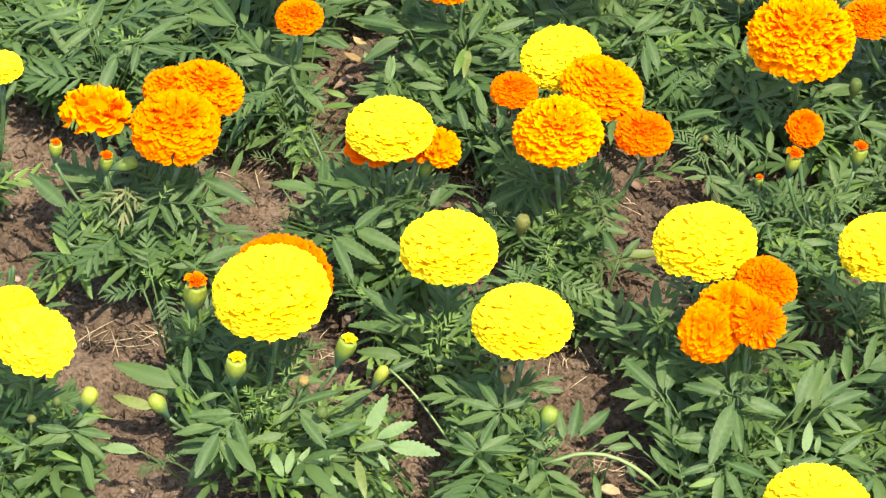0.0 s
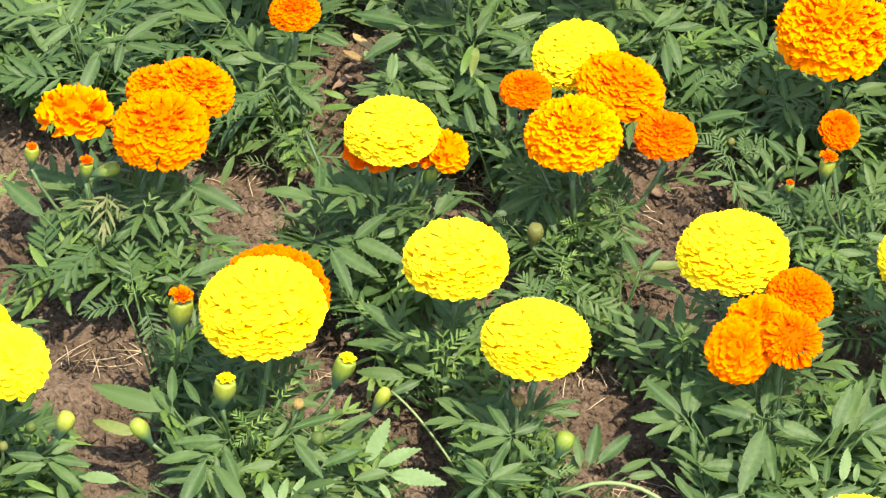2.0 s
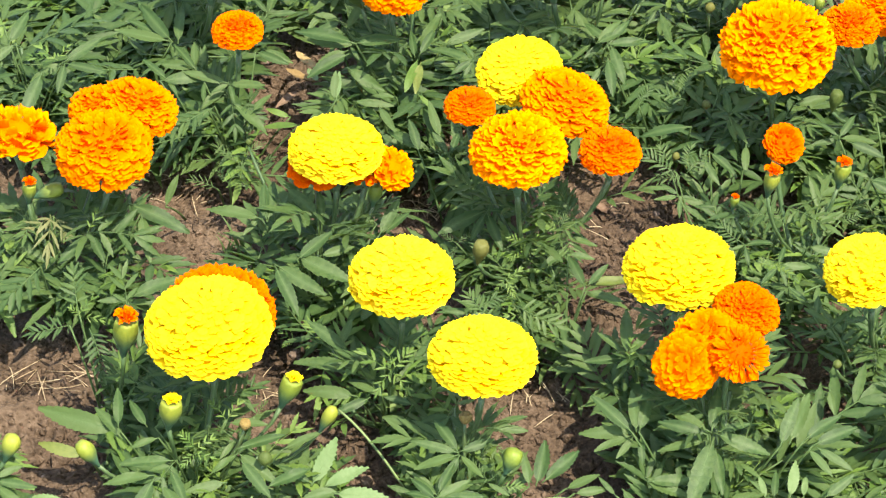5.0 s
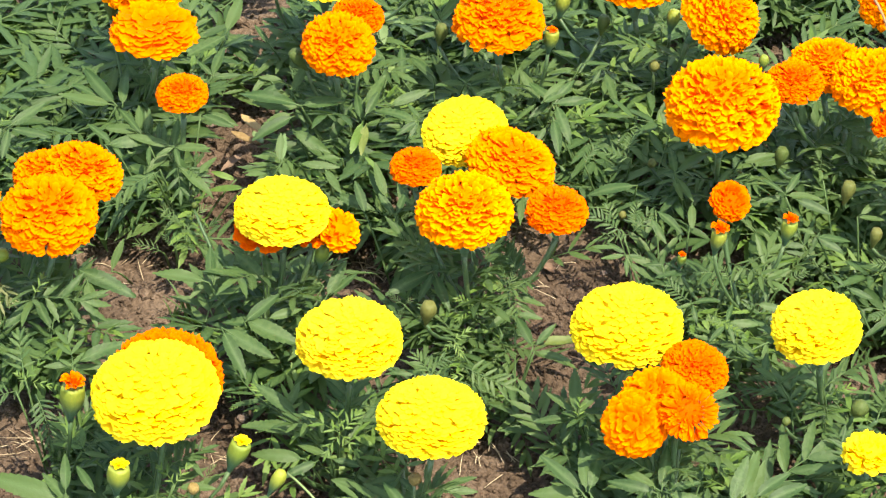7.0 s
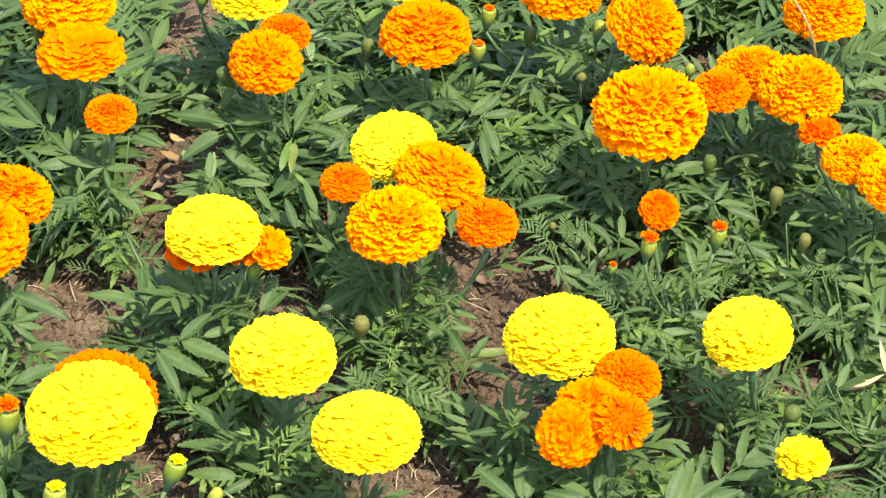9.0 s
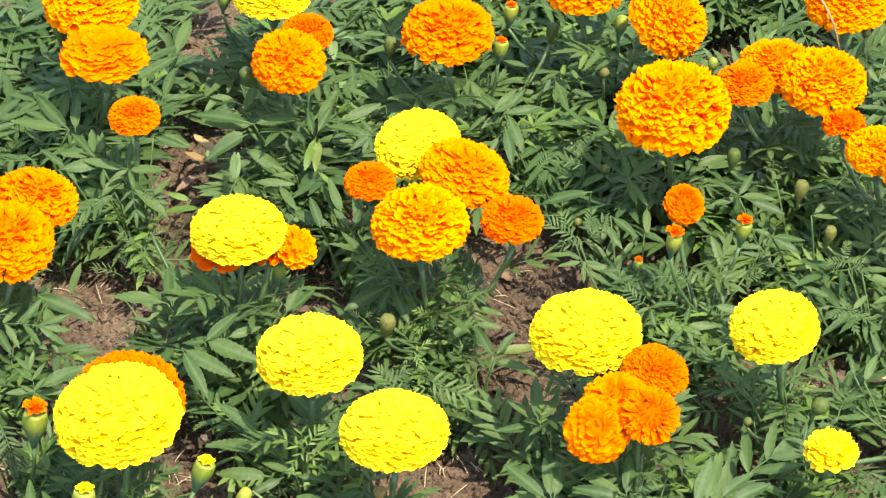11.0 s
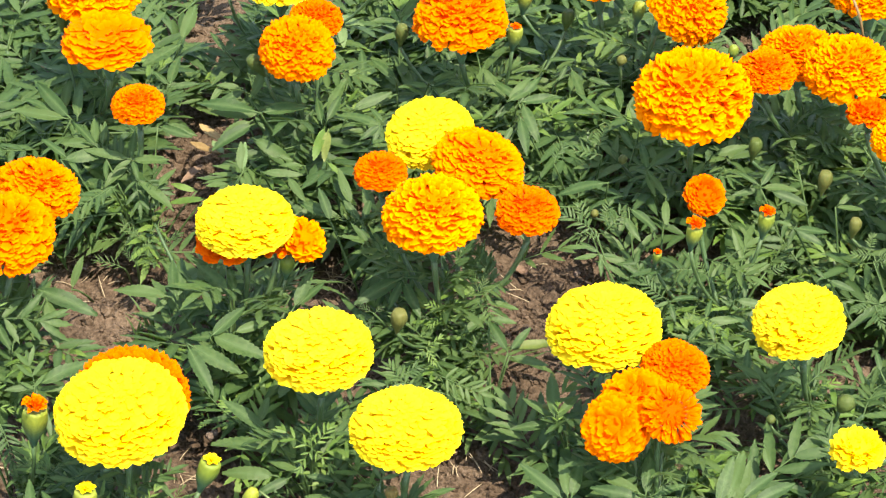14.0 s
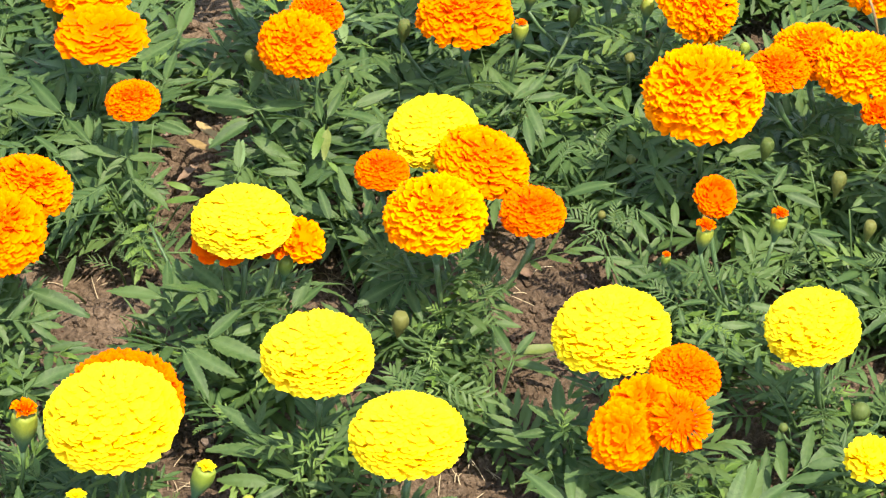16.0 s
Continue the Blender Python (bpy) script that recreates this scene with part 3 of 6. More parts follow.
def clods():
    rng = random.Random(3)
    s = Soup()
    bm = bmesh.new()
    bmesh.ops.create_icosphere(bm, subdivisions=1, radius=1.0)
    ico_v, ico_f = [v.co.copy() for v in bm.verts], [tuple(v.index for v in f.verts) for f in bm.faces]
    bm.free()
    for i in range(20000):
        if i % 3:
            px, py, rx, ry = BARE[rng.randrange(len(BARE))]
            x, y = px + rng.gauss(0, 0.7) * rx, py + rng.gauss(0, 0.7) * ry
        else:
            x, y = rng.uniform(-0.6, 0.8), rng.uniform(1.3, 2.7)
        r = 0.0013 * math.exp(rng.gauss(0, 0.7))
        m = Matrix.Translation((x, y, soil_height(x, y) + r * 0.2)) @ Euler((rng.uniform(0, 6), rng.uniform(0, 6), 0)).to_matrix().to_4x4()
        s.add([v * r * rng.uniform(0.7, 1.25) for v in ico_v], ico_f, m)
    tagged(new("soil_clods", s.mesh("soil_clods", M_SOIL, False)), "small crumbs and clods of dry brown soil", "soil", kind="stuff")



# ---- litter on the soil ----
def straw_patch(x, y, rx, ry, count, seed, long=0.03):
    rng = random.Random(seed)
    s = Soup()
    for _ in range(count):
        a, q = rng.uniform(0, 6.28), math.sqrt(rng.random())
        cx, cy = x + rx * q * math.cos(a), y + ry * q * math.sin(a)
        t, h = rng.uniform(0, 3.14), long * rng.uniform(0.35, 1.0) / 2
        z = soil_height(cx, cy) + 0.003
        d = Vector((math.cos(t), math.sin(t), rng.uniform(-0.12, 0.12)))
        k = Vector((rng.uniform(-0.6, 0.6), rng.uniform(-0.6, 0.6), 0.25)) * h
        s.add(*tube(bend(Vector((cx, cy, z)) - d * h, Vector((cx, cy, z)) + k, Vector((cx, cy, z)) + d * h, 5), [0.0003, 0.0004, 0.0004, 0.0004, 0.0002], 4))
    tagged(new("dry_straw", s.mesh("dry_straw", M_STRAW)), "thin bleached straw stalks scattered on brown soil", "straw", kind="stuff")


def dry_leaf(x, y, z, length, width, turn, material, label, rise=0.0, curl=0.5):
    rng = random.Random(round(x * 997))
    n, verts = 9, []
    for j in range(n):
        q = j / (n - 1)
        w = width * 0.5 * max(0.05, math.sin(math.pi * q ** 0.8) ** 0.8) * rng.uniform(0.85, 1.15)
        for u in (-1, -0.5, 0, 0.5, 1):
            verts.append((u * w, length * (q - 0.5), curl * w * u * u + curl * length * 0.5 * (q - 0.5) ** 2 + rng.uniform(-0.0006, 0.0006)))
    faces = grid_faces(5, n)
    k = len(verts)
    verts = verts + [(a, b, c - 0.0005) for a, b, c in verts]
    faces = faces + [tuple(i + k for i in reversed(f)) for f in faces]
    ob = new("dry_leaf", mesh_of("dry_leaf", verts, faces, material))
    ob.matrix_basis = Matrix.Translation((x, y, z)) @ Euler((radians(rise), 0, radians(turn))).to_matrix().to_4x4()
    tagged(ob, label, "dry leaf")


def grass_tuft(x, y, count, tall, seed):
    rng = random.Random(seed)
    tuft = new("grass_tuft")
    tuft.location = (x, y, soil_height(x, y))
    tagged(tuft, "small tuft of thin green weed blades in soil", "weed", "weeds in the bed")
    for _ in range(count):
        a, h = rng.uniform(0, 6.28), tall * rng.uniform(0.6, 1.1)
        out = rng.uniform(0.2, 0.8) * h
        pts = bend((rng.uniform(-0.008, 0.008), rng.uniform(-0.008, 0.008), -0.002), (0.2 * out * math.cos(a), 0.2 * out * math.sin(a), h * 0.7), (out * math.cos(a), out * math.sin(a), h), 6)
        verts = []
        for i, p in enumerate(pts):
            w = 0.0016 * (1 - (i / 5) ** 2) + 0.0002
            side = Vector((-math.sin(a), math.cos(a), 0)) * w
            verts += [p - side, p + Vector((0, 0, -0.3 * w)), p + side]
        part("blade", mesh_of("blade", verts, grid_faces(3, 6), M_LEAF), tuft)


def pebbles():
    rng = random.Random(11)
    bm = bmesh.new()
    bmesh.ops.create_icosphere(bm, subdivisions=2, radius=1.0)
    base_v, base_f = [v.co.copy() for v in bm.verts], [tuple(v.index for v in f.verts) for f in bm.faces]
    bm.free()
    s = Soup()
    for _ in range(240):
        x, y = rng.uniform(-0.55, 0.75), rng.uniform(1.35, 2.6)
        r = 0.0022 * math.exp(rng.gauss(0, 0.5))
        k = (rng.uniform(0.8, 1.3), rng.uniform(0.7, 1.1), rng.uniform(0.45, 0.7))
        off = Vector((rng.uniform(0, 50), 0, 0))
        s.add([Vector((v.x * k[0], v.y * k[1], v.z * k[2])) * r * (1 + 0.3 * noise.noise(v * 1.3 + off)) for v in base_v], base_f, Matrix.Translation((x, y, soil_height(x, y) + r * 0.2)) @ Matrix.Rotation(rng.uniform(0, 6), 4, "Z"))
    tagged(new("pebbles", s.mesh("pebbles", M_STONE)), "small grey-brown pebbles lying in the soil", "pebbles", kind="stuff")


pebbles()

# ---- open soil between the plants ----
bare_patch(-0.377, 2.114, 0.036, 0.066)
bare_patch(-0.164, 2.040, 0.036, 0.094)
bare_patch(-0.094, 2.229, 0.022, 0.080)
bare_patch(-0.102, 2.134, 0.019, 0.051)
bare_patch(0.020, 2.060, 0.032, 0.060)
bare_patch(0.165, 2.033, 0.025, 0.061)
bare_patch(0.207, 2.033, 0.035, 0.037)
bare_patch(0.108, 1.810, 0.040, 0.076)
bare_patch(0.159, 1.914, 0.029, 0.053)
bare_patch(-0.091, 1.838, 0.034, 0.063)
bare_patch(-0.272, 1.838, 0.050, 0.080)
bare_patch(-0.238, 1.706, 0.031, 0.075)
bare_patch(-0.362, 1.974, 0.035, 0.072)
bare_patch(0.124, 1.697, 0.041, 0.059)
bare_patch(-0.020, 1.763, 0.021, 0.062)
bare_patch(-0.015, 1.678, 0.023, 0.044)
bare_patch(-0.057, 2.437, 0.026, 0.067)
bare_patch(-0.080, 2.269, 0.017, 0.076)
bare_patch(0.426, 1.928, 0.018, 0.051)
bare_patch(0.435, 1.812, 0.020, 0.043)
bare_patch(0.405, 2.371, 0.019, 0.048)
bare_patch(-0.225, 2.365, 0.013, 0.039)
clods()

# ---- the plants, each with its flowers and buds ----

bed_a = plant_at(-0.339, 1.742, seed=1, spread=0.075, height=0.1, young=0.4, label='broad-leaved marigold plant with yellow flowers in soil')
flower(bed_a, -0.341, 1.751, 0.160, 0.0239, "yellow", tilt=10, toward=180)
flower(bed_a, -0.316, 1.714, 0.160, 0.0302, "yellow", "scale", flat=1.1, tilt=18, toward=315)
bud(bed_a, -0.277, 1.700, 0.115, 0.0068, tilt=22, toward=20, tall=0.9)
bud(bed_a, -0.304, 1.711, 0.100, 0.0040, kind='round')
bud(bed_a, -0.322, 1.691, 0.100, 0.0036, kind='round')

bed_b = plant_at(-0.149, 1.735, seed=2, spread=0.1, height=0.119, shoots=7, young=0.5, label='broad-leaved marigold plant with yellow flower in soil')
flower(bed_b, -0.135, 1.760, 0.170, 0.0475, "yellow", flat=0.9, tilt=6, toward=225)
bud(bed_b, -0.163, 1.724, 0.125, 0.0080, tuft='yellow', tuft_size=0.55, tall=0.9)
bud(bed_b, -0.078, 1.746, 0.125, 0.0076, tilt=20, tuft='yellow', tuft_size=0.55)
bud(bed_b, -0.225, 1.714, 0.095, 0.0066, tilt=28, toward=180)
bud(bed_b, -0.110, 1.724, 0.110, 0.0042, kind='withered')
bud(bed_b, -0.095, 1.693, 0.105, 0.0052, kind='round')
bud(bed_b, -0.050, 1.742, 0.100, 0.0053, tall=1.3, tilt=25)

bed_c = plant_at(-0.214, 1.813, seed=3, spread=0.085, height=0.094, kinds='fine', label='finely cut marigold plant with orange flower in soil')
flower(bed_c, -0.129, 1.801, 0.150, 0.0432, "orange", "dense", flat=1.1, tilt=5, toward=45)
bud(bed_c, -0.198, 1.788, 0.145, 0.0089, tuft='orange', tuft_size=1.1)

bed_d = plant_at(-0.270, 1.972, seed=4, spread=0.105, height=0.112, shoots=8, per=4, label='broad-leaved marigold plant with gold, amber flowers in soil')
flower(bed_d, -0.226, 1.984, 0.160, 0.0396, "amber", "broad", flat=1.1, tilt=6, toward=270)
flower(bed_d, -0.234, 2.045, 0.155, 0.0260, "amber", "broad", flat=1.1)
flower(bed_d, -0.204, 2.046, 0.155, 0.0312, "amber", "broad", flat=1.1, tilt=15, toward=0)
flower(bed_d, -0.295, 2.006, 0.160, 0.0289, "gold", "ragged", flat=1.2)
bud(bed_d, -0.287, 1.982, 0.125, 0.0052, tuft='orange', tuft_size=1.15)
bud(bed_d, -0.331, 1.995, 0.130, 0.0056, tuft='orange', tuft_size=0.6)
bud(bed_d, -0.271, 1.987, 0.120, 0.0061, tilt=70, toward=0, tall=1.2)

bed_e = plant_at(-0.059, 1.972, seed=5, spread=0.09, height=0.106, shoots=7, label='broad-leaved marigold plant with yellow, gold, orange flowers in soil')
flower(bed_e, -0.045, 1.983, 0.160, 0.0376, "yellow", flat=0.88)
flower(bed_e, -0.060, 1.985, 0.140, 0.0242, "orange", "loose", flat=0.8)
flower(bed_e, -0.023, 1.979, 0.140, 0.0140, "orange", "ragged", flat=0.8)
flower(bed_e, -0.002, 1.978, 0.145, 0.0185, "gold", "ragged", flat=0.95, tilt=38, toward=320)
bud(bed_e, -0.015, 1.980, 0.120, 0.0056)
bud(bed_e, -0.120, 2.100, 0.080, 0.0027, kind='round')

bed_f = plant_at(-0.007, 1.827, seed=6, spread=0.075, height=0.1, kinds='fine', young=0.5, label='finely cut marigold plant with yellow flower in soil')
flower(bed_f, 0.005, 1.826, 0.160, 0.0397, "yellow")

bed_g = plant_at(0.044, 1.725, seed=7, spread=0.09, height=0.106, shoots=7, label='broad-leaved marigold plant with yellow flower in soil')
flower(bed_g, 0.062, 1.737, 0.160, 0.0386, "yellow", "full", flat=0.88)
bud(bed_g, 0.050, 1.726, 0.112, 0.0046, kind='withered')
bud(bed_g, 0.083, 1.703, 0.092, 0.0072, tilt=25, toward=30, tall=0.8)

bed_h = plant_at(0.231, 1.712, seed=8, spread=0.10, height=0.11, shoots=4, low=3, length=0.05, label='broad-leaved marigold plant with amber, orange flowers in soil')
flower(bed_h, 0.209, 1.732, 0.155, 0.0245, "amber", "scale", flat=1.25, tilt=48, toward=235)
flower(bed_h, 0.224, 1.752, 0.160, 0.0255, "amber", "scale", flat=1.25, tilt=20, toward=200)
flower(bed_h, 0.257, 1.789, 0.155, 0.0248, "orange", "dense", flat=1.1, tilt=15, toward=330)
flower(bed_h, 0.245, 1.724, 0.172, 0.0215, "orange", "quill", flat=0.75, tilt=48, toward=295)

bed_i = plant_at(0.188, 1.834, seed=9, spread=0.065, height=0.094, shoots=5, label='broad-leaved marigold plant with yellow flower in soil')
flower(bed_i, 0.211, 1.833, 0.160, 0.0411, "yellow", stem_from=0.2)
bud(bed_i, 0.168, 1.829, 0.090, 0.0042, kind='round')

bed_j = plant_at(0.375, 1.852, seed=10, spread=0.09, height=0.1, shoots=7, kinds='fine', label='finely cut marigold plant with yellow flowers in soil')
flower(bed_j, 0.352, 1.827, 0.160, 0.0361, "yellow", tilt=8, toward=180)
flower(bed_j, 0.380, 1.731, 0.120, 0.0200, "yellow", "loose", flat=1.1)
bud(bed_j, 0.383, 1.793, 0.110, 0.0065, kind='round', tilt=30)
bud(bed_j, 0.329, 1.792, 0.100, 0.0034, kind='round')

bed_k = plant_at(0.107, 1.980, seed=11, spread=0.095, height=0.1, shoots=7, kinds='fine', label='finely cut marigold plant with yellow, gold, amber, orange flowers in soil')
flower(bed_k, 0.097, 1.971, 0.165, 0.0392, "gold", "broad", flat=1.1)
flower(bed_k, 0.137, 2.040, 0.160, 0.0370, "amber", "broad", flat=0.9, tilt=14, toward=345)
flower(bed_k, 0.061, 2.037, 0.160, 0.0207, "orange", "broad", flat=1.1)
flower(bed_k, 0.169, 1.976, 0.160, 0.0245, "orange", "broad", flat=1.1)
flower(bed_k, 0.103, 2.091, 0.155, 0.0356, "yellow", flat=0.92, tilt=10, toward=225)
bud(bed_k, 0.066, 1.902, 0.125, 0.0064, kind='olive', tall=0.85)

bed_ka = plant_at(0.134, 1.898, seed=12, spread=0.06, height=0.075, kinds='fine', shoots=4, label='finely cut green marigold plant without flowers in brown soil')

bed_kb = plant_at(0.046, 2.134, seed=70, spread=0.05, height=0.085, shoots=5, label='small broad-leaved green marigold plant in brown soil')

bed_l = plant_at(0.320, 1.972, seed=13, spread=0.09, height=0.106, shoots=7, kinds='fine', label='finely cut marigold plant with orange flower in soil')
flower(bed_l, 0.308, 1.998, 0.150, 0.0168, "orange", "loose", flat=1.1, tilt=35, toward=290)
bud(bed_l, 0.294, 1.957, 0.145, 0.0060, tuft='orange', tuft_size=1.35)
bud(bed_l, 0.353, 1.980, 0.135, 0.0062, tuft='orange', tuft_size=1.1)
bud(bed_l, 0.271, 1.988, 0.100, 0.0035, tuft='orange')

bed_la = plant_at(0.267, 1.988, seed=14, spread=0.07, height=0.088, shoots=5, kinds='fine', label='finely cut green marigold plant without flowers in brown soil')

bed_lb = plant_at(0.461, 1.956, seed=15, spread=0.08, height=0.1, shoots=6, kinds='bold', label='broad-leaved green marigold plant without flowers in brown soil')

bed_m = plant_at(0.318, 2.154, seed=16, spread=0.1, height=0.119, shoots=7, label='broad-leaved marigold plant with gold flower in soil')
flower(bed_m, 0.312, 2.097, 0.170, 0.0497, "gold", "dense", flat=1.16)
bud(bed_m, 0.262, 2.131, 0.090, 0.0038, kind='round')
bud(bed_m, 0.231, 2.061, 0.090, 0.0033, kind='round')

bed_ma = plant_at(0.240, 2.167, seed=17, spread=0.08, height=0.1, shoots=6, kinds='fine', label='finely cut green marigold plant without flowers in brown soil')

bed_n = plant_at(-0.138, 2.152, seed=18, spread=0.09, height=0.106, shoots=7, kinds='fine', label='finely cut marigold plant with orange flower in soil')
flower(bed_n, -0.128, 2.159, 0.150, 0.0215, "orange", "dense", flat=1.1)

bed_o = plant_at(0.016, 2.226, seed=19, spread=0.1, height=0.112, shoots=7, label='broad-leaved marigold plant with amber, orange flowers in soil')
flower(bed_o, 0.002, 2.211, 0.160, 0.0326, "amber", "broad", flat=1.2, tilt=12, toward=290)
flower(bed_o, 0.019, 2.268, 0.150, 0.0226, "orange", "dense", flat=1.1)
bud(bed_o, -0.033, 2.225, 0.140, 0.0060, kind='olive', tilt=30, toward=180)

bed_p = plant_at(0.163, 2.254, seed=20, spread=0.1, height=0.119, shoots=7, label='broad-leaved marigold plant with amber flower in soil')
flower(bed_p, 0.139, 2.242, 0.160, 0.0391, "amber", "broad", flat=1.1)
bud(bed_p, 0.091, 2.274, 0.130, 0.0057, kind='olive')
bud(bed_p, 0.184, 2.246, 0.140, 0.0061, tuft='orange', tuft_size=0.6)
bud(bed_p, 0.234, 2.298, 0.120, 0.0054, kind='olive')

bed_pa = plant_at(0.089, 2.284, seed=21, spread=0.08, height=0.1, shoots=6, label='broad-leaved green marigold plant without flowers in brown soil')

bed_q = plant_at(-0.178, 2.276, seed=22, spread=0.1, height=0.119, shoots=7, label='broad-leaved marigold plant with gold, amber flowers in soil')
flower(bed_q, -0.154, 2.238, 0.160, 0.0378, "amber", "scale", flat=0.78)
flower(bed_q, -0.166, 2.316, 0.160, 0.0409, "gold", "broad", flat=1.1)
bud(bed_q, -0.192, 2.303, 0.150, 0.0078, kind='olive')

bed_qa = plant_at(-0.124, 2.332, seed=23, spread=0.07, height=0.1, shoots=5, label='broad-leaved green marigold plant without flowers in brown soil')

bed_r = plant_at(-0.021, 2.379, seed=24, spread=0.07, height=0.106, label='broad-leaved marigold plant with yellow flower in soil')
flower(bed_r, -0.009, 2.320, 0.160, 0.0350, "yellow")
bud(bed_r, -0.051, 2.331, 0.150, 0.0058)
bud(bed_r, 0.077, 2.338, 0.150, 0.0054)

bed_s = plant_at(0.284, 2.298, seed=25, spread=0.1, height=0.119, shoots=7, label='broad-leaved marigold plant with gold, orange flowers in soil')
flower(bed_s, 0.262, 2.303, 0.160, 0.0371, "gold", "dense", flat=1.1)
flower(bed_s, 0.326, 2.244, 0.160, 0.0353, "gold", "dense", flat=1.4, tilt=38, toward=330)
flower(bed_s, 0.367, 2.309, 0.160, 0.0166, "orange")
bud(bed_s, 0.294, 2.288, 0.130, 0.0058, tilt=15, toward=45)
bud(bed_s, 0.274, 2.244, 0.110, 0.0044, kind='round')
bud(bed_s, 0.199, 2.315, 0.130, 0.0062, tuft='orange', tuft_size=0.6)

bed_t = plant_at(0.444, 2.170, seed=26, spread=0.1, height=0.119, shoots=7, label='broad-leaved marigold plant with gold, amber, orange flowers in soil')
flower(bed_t, 0.378, 2.142, 0.160, 0.0246, "orange", "dense", flat=1.1)
flower(bed_t, 0.410, 2.172, 0.155, 0.0309, "amber", "dense", flat=1.1)
flower(bed_t, 0.443, 2.138, 0.160, 0.0369, "gold", "dense", flat=1.18)
bud(bed_t, 0.364, 2.098, 0.120, 0.0055, kind='olive')
bud(bed_t, 0.412, 2.049, 0.120, 0.0058, kind='olive')
bud(bed_t, 0.364, 2.219, 0.130, 0.0044)

bed_ta = plant_at(0.381, 2.182, seed=27, spread=0.08, height=0.1, shoots=6, label='broad-leaved green marigold plant without flowers in brown soil')

bed_u = plant_at(0.503, 2.060, seed=28, spread=0.1, height=0.112, shoots=7, label='broad-leaved marigold plant with gold, orange flowers in soil')
flower(bed_u, 0.471, 2.039, 0.160, 0.0265, "gold", "dense", flat=1.1)
flower(bed_u, 0.495, 2.005, 0.160, 0.0284, "gold", "dense", flat=1.1, tilt=20, toward=315)
flower(bed_u, 0.453, 2.093, 0.150, 0.0180, "orange", "loose", flat=1.1)
bud(bed_u, 0.428, 2.001, 0.110, 0.0049, kind='olive')

bed_ua = plant_at(0.426, 2.031, seed=29, spread=0.07, height=0.094, shoots=6, kinds='fine', label='finely cut green marigold plant without flowers in brown soil')

bed_v = plant_at(0.516, 2.266, seed=30, spread=0.09, height=0.112, shoots=6, label='broad-leaved marigold plant with gold flower in soil')
flower(bed_v, 0.484, 2.252, 0.160, 0.0355, "gold", "dense", flat=1.1)
bud(bed_v, 0.503, 2.253, 0.130, 0.0040, kind='round')

bed_w = plant_at(0.135, 2.369, seed=31, spread=0.08, height=0.106, label='broad-leaved marigold plant with yellow flower in soil')
flower(bed_w, 0.135, 2.332, 0.160, 0.0309, "yellow")

bed_wa = plant_at(0.232, 2.409, seed=32, spread=0.09, height=0.106, shoots=6, label='broad-leaved green marigold plant without flowers in brown soil')

bed_x = plant_at(-0.400, 2.074, seed=33, spread=0.07, height=0.106, label='broad-leaved marigold plant with yellow flower in soil')
flower(bed_x, -0.384, 2.071, 0.160, 0.0198, "yellow")

bed_y = plant_at(0.280, 1.552, seed=34, spread=0.08, height=0.112, label='broad-leaved marigold plant with yellow flower in soil')
flower(bed_y, 0.272, 1.528, 0.160, 0.0407, "yellow")

bed_z = plant_at(-0.309, 2.204, seed=35, spread=0.1, height=0.112, shoots=7, label='broad-leaved green marigold plant without flowers in brown soil')

bed_za = plant_at(-0.385, 2.226, seed=36, spread=0.07, height=0.1, shoots=5, label='broad-leaved green marigold plant without flowers in brown soil')

bed_zb = plant_at(-0.242, 2.226, seed=37, spread=0.08, height=0.106, shoots=6, label='broad-leaved green marigold plant without flowers in brown soil')

bed_zc = plant_at(-0.374, 1.927, seed=38, spread=0.06, height=0.088, shoots=4, label='broad-leaved green marigold plant without flowers in brown soil')

back_a = plant_at(0.054, 2.439, seed=39, spread=0.09, height=0.1, shoots=6, label='broad-leaved green marigold plant without flowers in brown soil')

back_b = plant_at(0.224, 2.495, seed=40, spread=0.09, height=0.1, shoots=6, label='broad-leaved green marigold plant without flowers in brown soil')

back_c = plant_at(0.331, 2.440, seed=41, spread=0.09, height=0.1, shoots=6, label='broad-leaved green marigold plant without flowers in brown soil')

back_d = plant_at(0.404, 2.308, seed=42, spread=0.09, height=0.1, shoots=6, kinds='fine', label='finely cut green marigold plant without flowers in brown soil')

back_e = plant_at(0.473, 2.451, seed=43, spread=0.09, height=0.1, shoots=6, label='broad-leaved green marigold plant without flowers in brown soil')

back_f = plant_at(0.550, 2.230, seed=44, spread=0.09, height=0.1, shoots=6, label='broad-leaved green marigold plant without flowers in brown soil')

back_g = plant_at(0.575, 2.416, seed=45, spread=0.09, height=0.1, shoots=6, label='broad-leaved green marigold plant without flowers in brown soil')

back_h = plant_at(-0.131, 2.469, seed=46, spread=0.09, height=0.1, shoots=6, label='broad-leaved green marigold plant without flowers in brown soil')

back_i = plant_at(0.404, 2.503, seed=47, spread=0.09, height=0.1, shoots=6, label='broad-leaved green marigold plant without flowers in brown soil')

back_j = plant_at(0.143, 2.510, seed=48, spread=0.08, height=0.1, shoots=6, label='broad-leaved green marigold plant without flowers in brown soil')

back_k = plant_at(0.532, 2.545, seed=49, spread=0.09, height=0.1, shoots=6, label='broad-leaved green marigold plant without flowers in brown soil')

back_l = plant_at(0.302, 2.570, seed=50, spread=0.09, height=0.1, shoots=6, label='broad-leaved green marigold plant without flowers in brown soil')
bare_branch(bed_g, 0.078, 1.665, 0.075, 0.128, 1.671, 0.105, 0.170, 1.654, 0.060, thick=0.0016)
bare_branch(bed_g, -0.043, 1.760, 0.090, -0.022, 1.742, 0.085, 0.007, 1.713, 0.050, thick=0.0010)

